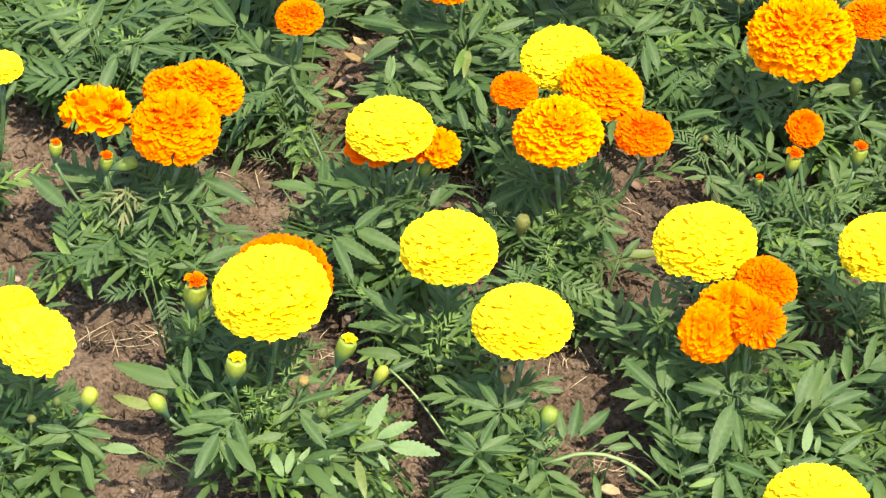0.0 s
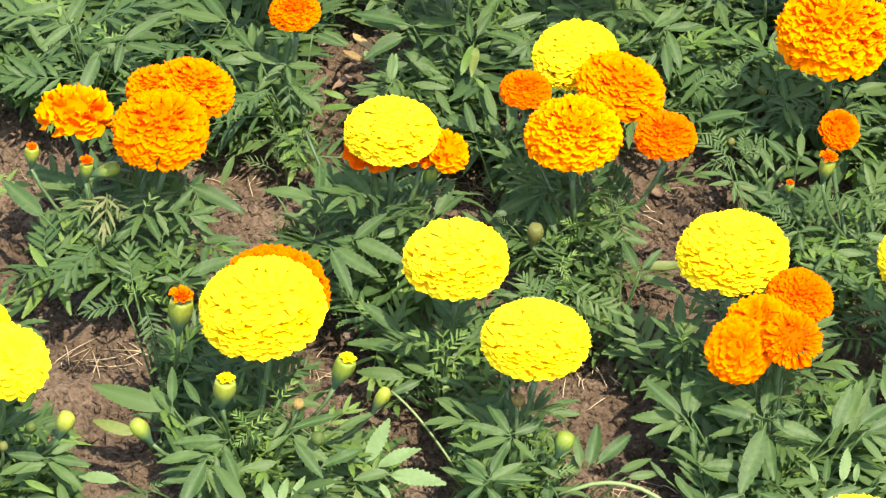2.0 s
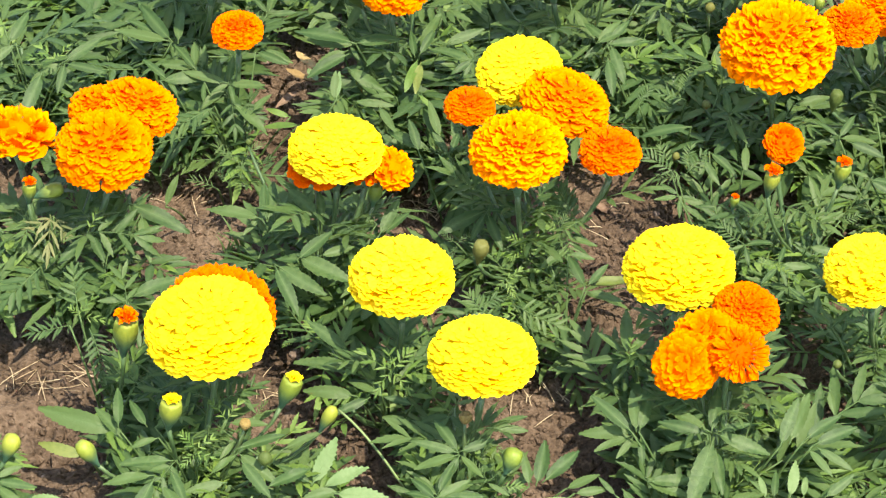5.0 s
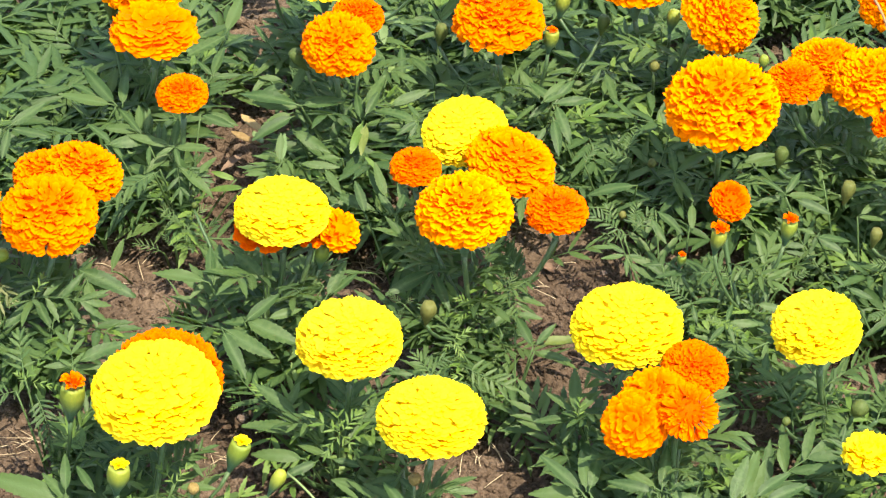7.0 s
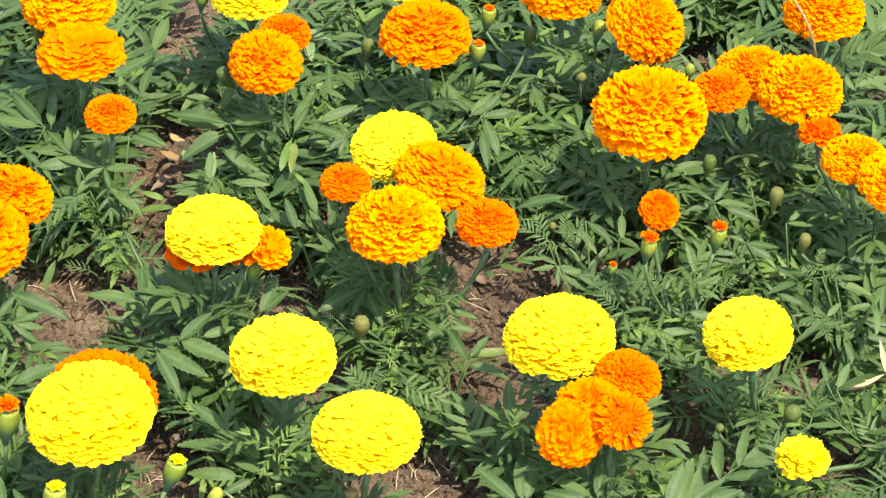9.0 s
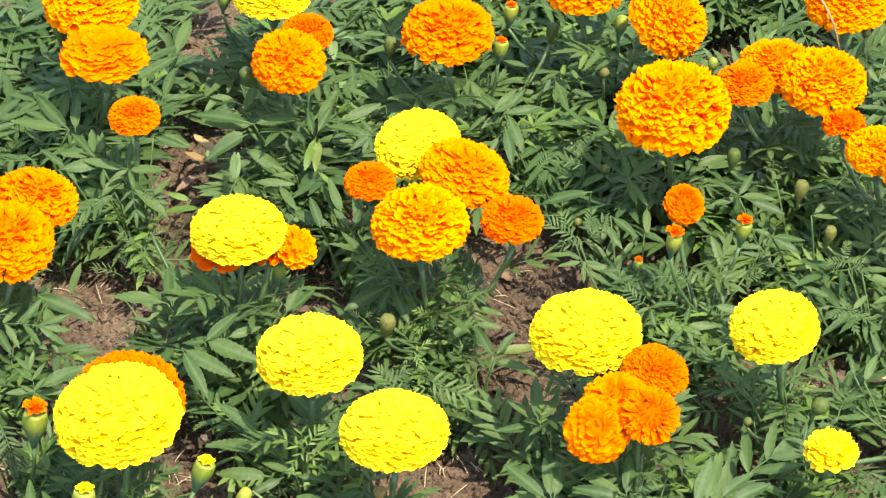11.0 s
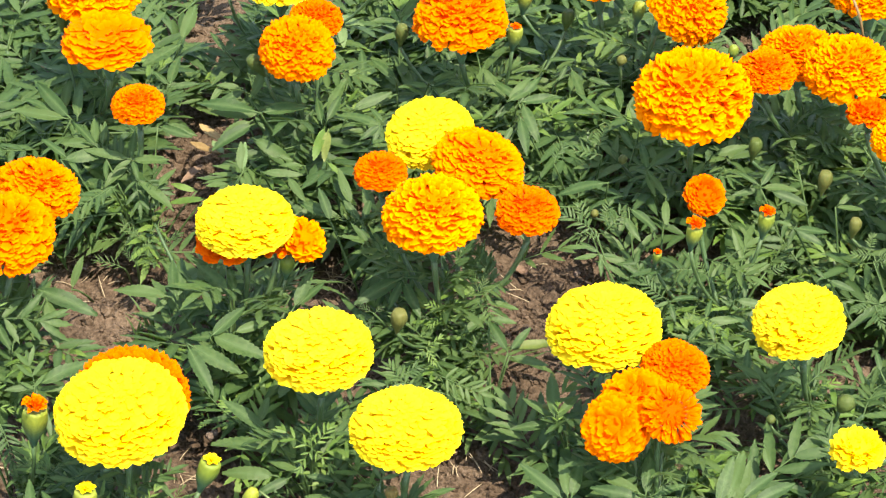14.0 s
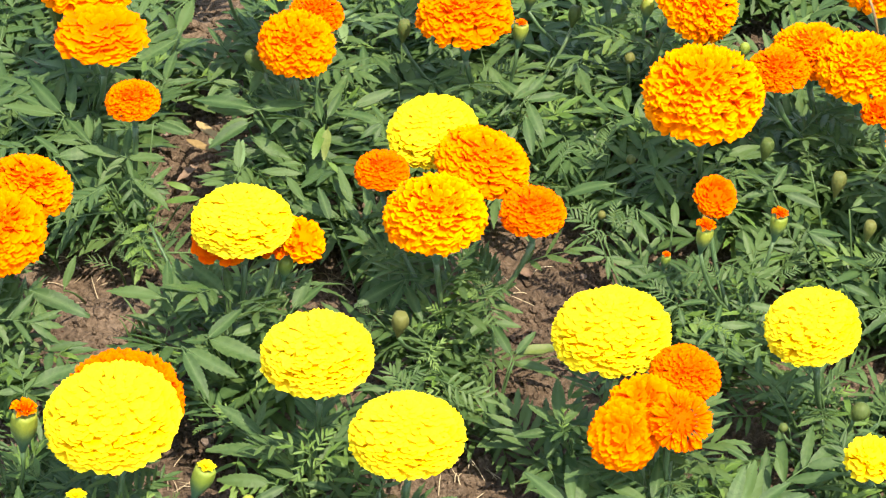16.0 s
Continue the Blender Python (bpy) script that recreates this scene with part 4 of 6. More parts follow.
back_m = plant_at(-0.234, 2.348, seed=51, spread=0.08, height=0.1, shoots=6, label='broad-leaved green marigold plant without flowers in brown soil')

back_n = plant_at(-0.245, 2.467, seed=52, spread=0.08, height=0.1, shoots=6, label='broad-leaved green marigold plant without flowers in brown soil')

back_o = plant_at(0.459, 1.827, seed=53, spread=0.08, height=0.08, shoots=5, kinds='fine', label='finely cut green marigold plant without flowers in brown soil')

back_p = plant_at(-0.383, 2.355, seed=54, spread=0.08, height=0.1, shoots=6, label='broad-leaved green marigold plant without flowers in brown soil')

back_q = plant_at(-0.407, 2.302, seed=55, spread=0.08, height=0.1, shoots=6, label='broad-leaved green marigold plant without flowers in brown soil')

back_r = plant_at(-0.371, 2.437, seed=56, spread=0.08, height=0.1, shoots=6, label='broad-leaved green marigold plant without flowers in brown soil')

front_a = plant_at(0.330, 1.728, seed=60, spread=0.07, height=0.09, shoots=5, label='broad-leaved green marigold plant without flowers in brown soil')

front_b = plant_at(0.285, 1.740, seed=61, spread=0.07, height=0.09, shoots=5, label='broad-leaved green marigold plant without flowers in brown soil')

front_c = plant_at(0.231, 1.696, seed=62, spread=0.07, height=0.09, shoots=5, label='broad-leaved green marigold plant without flowers in brown soil')

front_d = plant_at(-0.055, 1.700, seed=63, spread=0.07, height=0.09, shoots=5, label='broad-leaved green marigold plant without flowers in brown soil')

front_e = plant_at(0.053, 1.697, seed=64, spread=0.07, height=0.09, shoots=5, label='broad-leaved green marigold plant without flowers in brown soil')

front_f = plant_at(-0.304, 1.699, seed=65, spread=0.07, height=0.09, shoots=5, label='broad-leaved green marigold plant without flowers in brown soil')
bare_branch(bed_v, 0.474, 2.222, 0.130, 0.465, 2.202, 0.190, 0.448, 2.269, 0.180, thick=0.0012, dry=True)

# ---- the leaves that stand out, plant by plant ----
leaf_on(bed_a, -0.290, 1.690, 0.090, -0.259, 1.685, 0.087, "blade", 43)
leaf_on(bed_a, -0.291, 1.689, 0.090, -0.319, 1.692, 0.091, "blade", 44)
leaf_on(bed_a, -0.291, 1.698, 0.080, -0.266, 1.677, 0.070, "blade", 45)
leaf_on(bed_a, -0.292, 1.697, 0.080, -0.318, 1.682, 0.073, "blade", 46)
leaf_on(bed_a, -0.290, 1.693, 0.090, -0.270, 1.701, 0.094, "blade", 47)
leaf_on(bed_a, -0.297, 1.702, 0.090, -0.308, 1.712, 0.095, "young", 8)
leaf_on(bed_a, -0.326, 1.671, 0.090, -0.346, 1.682, 0.095, "blade", 223)
leaf_on(bed_a, -0.324, 1.671, 0.090, -0.302, 1.681, 0.094, "blade", 224)
leaf_on(bed_a, -0.325, 1.668, 0.090, -0.333, 1.652, 0.083, "blade", 225)
leaf_on(bed_a, -0.323, 1.673, 0.090, -0.344, 1.669, 0.088, "blade", 226)
leaf_on(bed_a, -0.319, 1.674, 0.090, -0.291, 1.681, 0.093, "blade", 227)
leaf_on(bed_a, -0.292, 1.687, 0.090, -0.263, 1.667, 0.081, "blade", 228)
leaf_on(bed_a, -0.288, 1.704, 0.080, -0.262, 1.695, 0.076, "fresh", 10)
leaf_on(bed_a, -0.308, 1.677, 0.080, -0.285, 1.669, 0.077, "fresh", 11)
leaf_on(bed_a, -0.283, 1.677, 0.080, -0.270, 1.648, 0.067, "blade", 229)
leaf_on(bed_b, -0.203, 1.741, 0.090, -0.265, 1.754, 0.096, "blade", 41)
leaf_on(bed_b, -0.203, 1.734, 0.100, -0.203, 1.762, 0.113, "wide", 16)
leaf_on(bed_b, -0.201, 1.733, 0.090, -0.221, 1.757, 0.101, "blade", 42)
leaf_on(bed_b, -0.239, 1.696, 0.060, -0.271, 1.700, 0.062, "palewide", 2)
leaf_on(bed_b, -0.159, 1.698, 0.100, -0.173, 1.676, 0.090, "grand", 5)
leaf_on(bed_b, -0.161, 1.698, 0.100, -0.200, 1.695, 0.099, "blade", 48)
leaf_on(bed_b, -0.163, 1.689, 0.100, -0.150, 1.663, 0.088, "blade", 49)
leaf_on(bed_b, -0.173, 1.722, 0.100, -0.194, 1.716, 0.097, "blade", 50)
leaf_on(bed_b, -0.176, 1.733, 0.100, -0.154, 1.750, 0.108, "blade", 51)
leaf_on(bed_b, -0.182, 1.734, 0.100, -0.196, 1.754, 0.109, "blade", 52)
leaf_on(bed_b, -0.115, 1.705, 0.100, -0.086, 1.683, 0.090, "wide", 25)
leaf_on(bed_b, -0.116, 1.709, 0.100, -0.081, 1.719, 0.104, "blade", 59)
leaf_on(bed_b, -0.115, 1.704, 0.100, -0.135, 1.691, 0.094, "blade", 60)
leaf_on(bed_b, -0.118, 1.718, 0.100, -0.127, 1.704, 0.094, "blade", 61)
leaf_on(bed_b, -0.113, 1.698, 0.100, -0.092, 1.670, 0.087, "wide", 26)
leaf_on(bed_b, -0.145, 1.699, 0.110, -0.154, 1.709, 0.114, "young", 18)
leaf_on(bed_b, -0.144, 1.698, 0.110, -0.134, 1.705, 0.113, "young", 19)
leaf_on(bed_b, -0.145, 1.695, 0.110, -0.134, 1.692, 0.108, "young", 20)
leaf_on(bed_b, -0.145, 1.695, 0.110, -0.152, 1.688, 0.107, "young", 21)
leaf_on(bed_b, -0.125, 1.740, 0.100, -0.134, 1.751, 0.105, "young", 22)
leaf_on(bed_b, -0.124, 1.740, 0.100, -0.116, 1.751, 0.105, "young", 23)
leaf_on(bed_b, -0.123, 1.737, 0.100, -0.094, 1.736, 0.100, "blade", 62)
leaf_on(bed_b, -0.104, 1.743, 0.100, -0.097, 1.753, 0.105, "wisp", 12)
leaf_on(bed_b, -0.138, 1.764, 0.100, -0.149, 1.769, 0.102, "wisp", 13)
leaf_on(bed_b, -0.136, 1.764, 0.100, -0.126, 1.769, 0.102, "wisp", 14)
leaf_on(bed_b, -0.084, 1.729, 0.080, -0.055, 1.742, 0.085, "blade", 63)
leaf_on(bed_b, -0.062, 1.691, 0.080, -0.043, 1.725, 0.095, "palewide", 3)
leaf_on(bed_b, -0.094, 1.679, 0.090, -0.062, 1.692, 0.096, "wide", 28)
leaf_on(bed_b, -0.123, 1.685, 0.090, -0.153, 1.678, 0.087, "blade", 64)
leaf_on(bed_b, -0.174, 1.683, 0.100, -0.211, 1.679, 0.098, "blade", 230)
leaf_on(bed_b, -0.174, 1.679, 0.100, -0.193, 1.642, 0.084, "wide", 64)
leaf_on(bed_b, -0.216, 1.686, 0.060, -0.236, 1.679, 0.057, "fine", 31)
leaf_on(bed_b, -0.221, 1.686, 0.060, -0.207, 1.692, 0.062, "fine", 32)
leaf_on(bed_b, -0.176, 1.681, 0.090, -0.159, 1.656, 0.079, "blade", 231)
leaf_on(bed_b, -0.124, 1.655, 0.070, -0.136, 1.679, 0.081, "palewide", 11)
leaf_on(bed_b, -0.122, 1.658, 0.070, -0.119, 1.680, 0.080, "palewide", 12)
leaf_on(bed_b, -0.114, 1.663, 0.070, -0.106, 1.682, 0.079, "palewide", 13)
leaf_on(bed_b, -0.108, 1.668, 0.070, -0.081, 1.680, 0.075, "palewide", 14)
leaf_on(bed_b, -0.109, 1.665, 0.070, -0.078, 1.654, 0.065, "palewide", 15)
leaf_on(bed_b, -0.123, 1.654, 0.070, -0.098, 1.653, 0.070, "palewide", 16)
leaf_on(bed_b, -0.143, 1.639, 0.090, -0.167, 1.669, 0.103, "blade", 232)
leaf_on(bed_b, -0.068, 1.670, 0.080, -0.059, 1.639, 0.066, "olive", 3)
leaf_on(bed_b, -0.066, 1.672, 0.080, -0.049, 1.662, 0.076, "blade", 233)
leaf_on(bed_b, -0.092, 1.678, 0.080, -0.089, 1.663, 0.073, "blade", 234)
leaf_on(bed_b, -0.062, 1.693, 0.080, -0.086, 1.706, 0.086, "wide", 65)
leaf_on(bed_c, -0.242, 1.866, 0.100, -0.247, 1.896, 0.113, "fine", 1)
leaf_on(bed_c, -0.247, 1.848, 0.100, -0.274, 1.845, 0.099, "fine", 2)
leaf_on(bed_c, -0.232, 1.844, 0.100, -0.221, 1.815, 0.087, "fine", 3)
leaf_on(bed_c, -0.239, 1.849, 0.110, -0.230, 1.860, 0.115, "young", 5)
leaf_on(bed_c, -0.237, 1.846, 0.110, -0.245, 1.853, 0.113, "young", 6)
leaf_on(bed_c, -0.237, 1.857, 0.100, -0.225, 1.855, 0.099, "young", 7)
leaf_on(bed_c, -0.204, 1.857, 0.110, -0.208, 1.879, 0.120, "grand", 4)
leaf_on(bed_c, -0.203, 1.867, 0.110, -0.164, 1.886, 0.118, "wide", 15)
leaf_on(bed_c, -0.206, 1.879, 0.100, -0.228, 1.876, 0.098, "blade", 39)
leaf_on(bed_c, -0.204, 1.874, 0.100, -0.182, 1.874, 0.100, "blade", 40)
leaf_on(bed_c, -0.229, 1.736, 0.070, -0.265, 1.743, 0.073, "olive", 2)
leaf_on(bed_c, -0.196, 1.805, 0.080, -0.215, 1.812, 0.083, "wisp", 9)
leaf_on(bed_c, -0.194, 1.793, 0.090, -0.198, 1.806, 0.096, "wisp", 10)
leaf_on(bed_c, -0.193, 1.792, 0.090, -0.183, 1.799, 0.093, "wisp", 11)
leaf_on(bed_c, -0.195, 1.789, 0.090, -0.174, 1.784, 0.088, "blade", 53)
leaf_on(bed_d, -0.296, 2.003, 0.090, -0.341, 2.019, 0.097, "blade", 26)
leaf_on(bed_d, -0.302, 2.026, 0.070, -0.339, 2.018, 0.067, "olive", 1)
leaf_on(bed_d, -0.320, 1.963, 0.090, -0.356, 1.993, 0.103, "wide", 5)
leaf_on(bed_d, -0.317, 1.985, 0.080, -0.277, 1.961, 0.069, "wide", 6)
leaf_on(bed_d, -0.271, 1.970, 0.110, -0.271, 1.947, 0.100, "browned", 1)
leaf_on(bed_d, -0.270, 1.981, 0.100, -0.285, 1.971, 0.096, "browned", 2)
leaf_on(bed_d, -0.269, 1.979, 0.100, -0.261, 1.966, 0.094, "browned", 3)
leaf_on(bed_d, -0.240, 1.959, 0.100, -0.204, 1.955, 0.098, "grand", 2)
leaf_on(bed_d, -0.240, 1.958, 0.100, -0.262, 1.933, 0.089, "wide", 7)
leaf_on(bed_d, -0.239, 1.958, 0.100, -0.228, 1.934, 0.089, "wide", 8)
leaf_on(bed_d, -0.240, 1.950, 0.110, -0.234, 1.963, 0.116, "young", 4)
leaf_on(bed_d, -0.211, 1.995, 0.100, -0.163, 1.973, 0.090, "blade", 27)
leaf_on(bed_d, -0.201, 1.982, 0.100, -0.191, 1.944, 0.083, "blade", 28)
leaf_on(bed_d, -0.207, 1.993, 0.090, -0.229, 1.978, 0.083, "wide", 9)
leaf_on(bed_d, -0.273, 1.906, 0.110, -0.294, 1.885, 0.101, "grand", 3)
leaf_on(bed_e, -0.105, 1.974, 0.100, -0.149, 1.985, 0.105, "blade", 30)
leaf_on(bed_e, -0.101, 1.971, 0.100, -0.106, 2.002, 0.114, "blade", 31)
leaf_on(bed_e, -0.100, 1.971, 0.100, -0.095, 2.005, 0.115, "blade", 32)
leaf_on(bed_e, -0.107, 1.988, 0.090, -0.121, 1.974, 0.084, "wide", 10)
leaf_on(bed_e, -0.060, 1.960, 0.110, -0.081, 1.987, 0.122, "wide", 11)
leaf_on(bed_e, -0.057, 1.961, 0.110, -0.058, 1.985, 0.121, "wide", 12)
leaf_on(bed_e, -0.059, 1.971, 0.100, -0.100, 1.962, 0.096, "blade", 33)
leaf_on(bed_e, -0.076, 1.923, 0.100, -0.049, 1.944, 0.109, "wide", 13)
leaf_on(bed_e, -0.058, 1.927, 0.100, -0.031, 1.934, 0.103, "wide", 14)
leaf_on(bed_e, -0.012, 1.964, 0.090, 0.004, 1.994, 0.103, "blade", 34)
leaf_on(bed_e, -0.009, 1.967, 0.090, 0.013, 1.983, 0.097, "blade", 35)
leaf_on(bed_e, -0.014, 1.978, 0.090, -0.037, 1.994, 0.097, "blade", 36)
leaf_on(bed_e, -0.058, 1.933, 0.090, -0.094, 1.937, 0.092, "blade", 37)
leaf_on(bed_e, -0.093, 1.915, 0.100, -0.075, 1.877, 0.083, "wide", 17)
leaf_on(bed_e, -0.093, 1.917, 0.100, -0.054, 1.891, 0.088, "wide", 18)
leaf_on(bed_e, -0.076, 1.928, 0.100, -0.036, 1.903, 0.089, "wide", 19)
leaf_on(bed_e, -0.070, 1.929, 0.090, -0.098, 1.909, 0.081, "blade", 54)
leaf_on(bed_e, -0.078, 1.884, 0.050, -0.088, 1.890, 0.053, "young", 11)
leaf_on(bed_e, -0.079, 1.886, 0.050, -0.086, 1.882, 0.048, "young", 12)
leaf_on(bed_f, -0.052, 1.850, 0.080, -0.065, 1.863, 0.086, "young", 9)
leaf_on(bed_f, -0.053, 1.849, 0.080, -0.064, 1.846, 0.079, "young", 10)
leaf_on(bed_f, -0.035, 1.822, 0.090, -0.066, 1.848, 0.102, "blade", 55)
leaf_on(bed_f, -0.035, 1.817, 0.080, -0.077, 1.827, 0.084, "wide", 20)
leaf_on(bed_f, -0.043, 1.843, 0.080, -0.034, 1.863, 0.089, "wide", 21)
leaf_on(bed_f, -0.004, 1.792, 0.100, -0.022, 1.805, 0.106, "young", 13)
leaf_on(bed_f, -0.004, 1.792, 0.100, -0.007, 1.810, 0.108, "young", 14)
leaf_on(bed_f, -0.003, 1.792, 0.100, 0.009, 1.805, 0.106, "young", 15)
leaf_on(bed_f, -0.004, 1.790, 0.100, -0.012, 1.778, 0.095, "young", 16)
leaf_on(bed_f, -0.003, 1.790, 0.100, 0.007, 1.778, 0.095, "young", 17)
leaf_on(bed_f, -0.030, 1.786, 0.080, -0.070, 1.793, 0.083, "blade", 56)
leaf_on(bed_f, -0.011, 1.786, 0.080, -0.035, 1.798, 0.086, "blade", 57)
leaf_on(bed_f, -0.020, 1.784, 0.080, -0.047, 1.771, 0.074, "blade", 58)
leaf_on(bed_f, 0.012, 1.776, 0.080, -0.009, 1.782, 0.083, "wide", 24)
leaf_on(bed_f, 0.055, 1.867, 0.090, 0.037, 1.870, 0.091, "blade", 93)
leaf_on(bed_g, 0.012, 1.754, 0.080, -0.011, 1.761, 0.083, "wide", 22)
leaf_on(bed_g, 0.011, 1.736, 0.080, -0.016, 1.736, 0.080, "wide", 23)
leaf_on(bed_g, -0.054, 1.688, 0.080, -0.022, 1.705, 0.088, "palewide", 4)
leaf_on(bed_g, -0.046, 1.682, 0.080, -0.002, 1.678, 0.078, "palewide", 5)
leaf_on(bed_g, -0.042, 1.684, 0.080, -0.070, 1.681, 0.079, "wide", 27)
leaf_on(bed_g, 0.044, 1.703, 0.100, 0.027, 1.728, 0.111, "blade", 102)
leaf_on(bed_g, 0.044, 1.702, 0.100, 0.010, 1.711, 0.104, "blade", 103)
leaf_on(bed_g, 0.044, 1.700, 0.100, 0.012, 1.690, 0.095, "blade", 104)
leaf_on(bed_g, 0.045, 1.700, 0.100, 0.061, 1.683, 0.092, "blade", 105)
leaf_on(bed_g, 0.045, 1.703, 0.100, 0.071, 1.711, 0.104, "blade", 106)
leaf_on(bed_g, 0.045, 1.699, 0.100, 0.031, 1.678, 0.090, "blade", 107)
leaf_on(bed_g, 0.029, 1.668, 0.090, 0.011, 1.681, 0.096, "blade", 108)
leaf_on(bed_g, 0.029, 1.666, 0.090, 0.054, 1.676, 0.094, "wide", 33)
leaf_on(bed_g, 0.031, 1.665, 0.090, 0.061, 1.667, 0.091, "blade", 109)
leaf_on(bed_g, 0.025, 1.661, 0.090, 0.011, 1.665, 0.092, "blade", 110)
leaf_on(bed_g, 0.072, 1.751, 0.080, 0.096, 1.760, 0.084, "blade", 111)
leaf_on(bed_g, 0.070, 1.749, 0.080, 0.097, 1.747, 0.079, "blade", 112)
leaf_on(bed_g, 0.061, 1.731, 0.090, 0.055, 1.740, 0.094, "wisp", 25)
leaf_on(bed_g, 0.062, 1.731, 0.090, 0.072, 1.738, 0.093, "wisp", 26)
leaf_on(bed_g, 0.061, 1.728, 0.090, 0.074, 1.721, 0.087, "wisp", 27)
leaf_on(bed_g, 0.053, 1.731, 0.090, 0.044, 1.737, 0.093, "wisp", 28)
leaf_on(bed_g, 0.064, 1.684, 0.090, 0.055, 1.695, 0.095, "wisp", 29)
leaf_on(bed_g, 0.065, 1.682, 0.090, 0.073, 1.689, 0.093, "wisp", 30)
leaf_on(bed_g, 0.064, 1.681, 0.090, 0.080, 1.671, 0.086, "blade", 113)
leaf_on(bed_g, 0.095, 1.687, 0.080, 0.092, 1.712, 0.091, "wide", 34)
leaf_on(bed_g, 0.100, 1.688, 0.080, 0.111, 1.719, 0.094, "wide", 35)
leaf_on(bed_g, 0.105, 1.691, 0.080, 0.134, 1.713, 0.090, "wide", 36)
leaf_on(bed_g, 0.122, 1.694, 0.070, 0.147, 1.703, 0.074, "wide", 37)
leaf_on(bed_g, 0.128, 1.689, 0.070, 0.153, 1.692, 0.071, "wide", 38)
leaf_on(bed_g, 0.076, 1.687, 0.080, 0.088, 1.687, 0.080, "young", 33)
leaf_on(bed_g, -0.051, 1.674, 0.080, -0.041, 1.661, 0.074, "palewide", 17)
leaf_on(bed_g, -0.049, 1.654, 0.070, -0.038, 1.645, 0.066, "fresh", 12)
leaf_on(bed_g, -0.012, 1.669, 0.060, 0.008, 1.672, 0.061, "blade", 235)
leaf_on(bed_g, -0.007, 1.700, 0.070, 0.010, 1.694, 0.067, "wide", 66)
leaf_on(bed_g, 0.027, 1.665, 0.090, 0.010, 1.680, 0.097, "blade", 236)
leaf_on(bed_g, 0.025, 1.665, 0.090, 0.005, 1.671, 0.093, "blade", 237)
leaf_on(bed_g, 0.027, 1.666, 0.090, 0.053, 1.676, 0.094, "wide", 67)
leaf_on(bed_g, 0.028, 1.666, 0.090, 0.065, 1.668, 0.091, "blade", 238)
leaf_on(bed_g, 0.025, 1.661, 0.090, 0.010, 1.646, 0.083, "blade", 239)
leaf_on(bed_g, 0.026, 1.670, 0.080, 0.044, 1.647, 0.070, "blade", 240)
leaf_on(bed_g, 0.029, 1.670, 0.090, 0.039, 1.693, 0.100, "blade", 241)
leaf_on(bed_g, 0.072, 1.687, 0.070, 0.069, 1.661, 0.058, "wide", 68)
leaf_on(bed_g, 0.076, 1.689, 0.070, 0.093, 1.696, 0.073, "blade", 242)
leaf_on(bed_g, 0.059, 1.648, 0.050, 0.057, 1.668, 0.059, "palewide", 18)
leaf_on(bed_g, 0.122, 1.648, 0.050, 0.120, 1.671, 0.060, "blade", 246)
leaf_on(bed_g, 0.102, 1.648, 0.050, 0.100, 1.663, 0.057, "blade", 247)
leaf_on(bed_h, 0.171, 1.721, 0.100, 0.142, 1.748, 0.112, "blade", 114)
leaf_on(bed_h, 0.174, 1.722, 0.100, 0.173, 1.752, 0.113, "blade", 115)
leaf_on(bed_h, 0.176, 1.721, 0.100, 0.187, 1.751, 0.114, "blade", 116)
leaf_on(bed_h, 0.173, 1.731, 0.090, 0.133, 1.732, 0.091, "blade", 117)
leaf_on(bed_h, 0.172, 1.729, 0.090, 0.144, 1.717, 0.085, "blade", 118)
leaf_on(bed_h, 0.173, 1.728, 0.090, 0.160, 1.711, 0.082, "blade", 119)
leaf_on(bed_h, 0.178, 1.728, 0.090, 0.178, 1.707, 0.081, "blade", 120)
leaf_on(bed_h, 0.226, 1.710, 0.110, 0.193, 1.727, 0.118, "blade", 121)
leaf_on(bed_h, 0.224, 1.707, 0.110, 0.189, 1.717, 0.115, "blade", 122)
leaf_on(bed_h, 0.224, 1.712, 0.100, 0.188, 1.705, 0.096, "blade", 123)
leaf_on(bed_h, 0.228, 1.703, 0.110, 0.207, 1.652, 0.087, "blade", 124)
leaf_on(bed_h, 0.227, 1.709, 0.110, 0.235, 1.741, 0.125, "blade", 125)
leaf_on(bed_h, 0.230, 1.708, 0.110, 0.268, 1.692, 0.103, "blade", 126)
leaf_on(bed_h, 0.231, 1.709, 0.110, 0.256, 1.716, 0.113, "blade", 127)
leaf_on(bed_h, 0.230, 1.702, 0.100, 0.234, 1.670, 0.086, "blade", 128)
leaf_on(bed_h, 0.277, 1.704, 0.100, 0.291, 1.739, 0.115, "blade", 129)
leaf_on(bed_h, 0.284, 1.707, 0.100, 0.303, 1.744, 0.116, "blade", 130)
leaf_on(bed_h, 0.295, 1.710, 0.100, 0.322, 1.730, 0.109, "blade", 131)
leaf_on(bed_h, 0.301, 1.705, 0.100, 0.335, 1.718, 0.106, "blade", 132)
leaf_on(bed_h, 0.303, 1.703, 0.100, 0.328, 1.686, 0.092, "blade", 133)
leaf_on(bed_h, 0.297, 1.701, 0.100, 0.313, 1.681, 0.091, "blade", 134)
leaf_on(bed_h, 0.301, 1.759, 0.100, 0.279, 1.773, 0.106, "wide", 39)
leaf_on(bed_h, 0.304, 1.766, 0.100, 0.292, 1.778, 0.105, "wide", 40)
leaf_on(bed_h, 0.266, 1.759, 0.090, 0.284, 1.756, 0.088, "wide", 42)
leaf_on(bed_h, 0.179, 1.695, 0.080, 0.208, 1.678, 0.072, "wide", 43)
leaf_on(bed_h, 0.181, 1.690, 0.080, 0.215, 1.690, 0.080, "wide", 44)
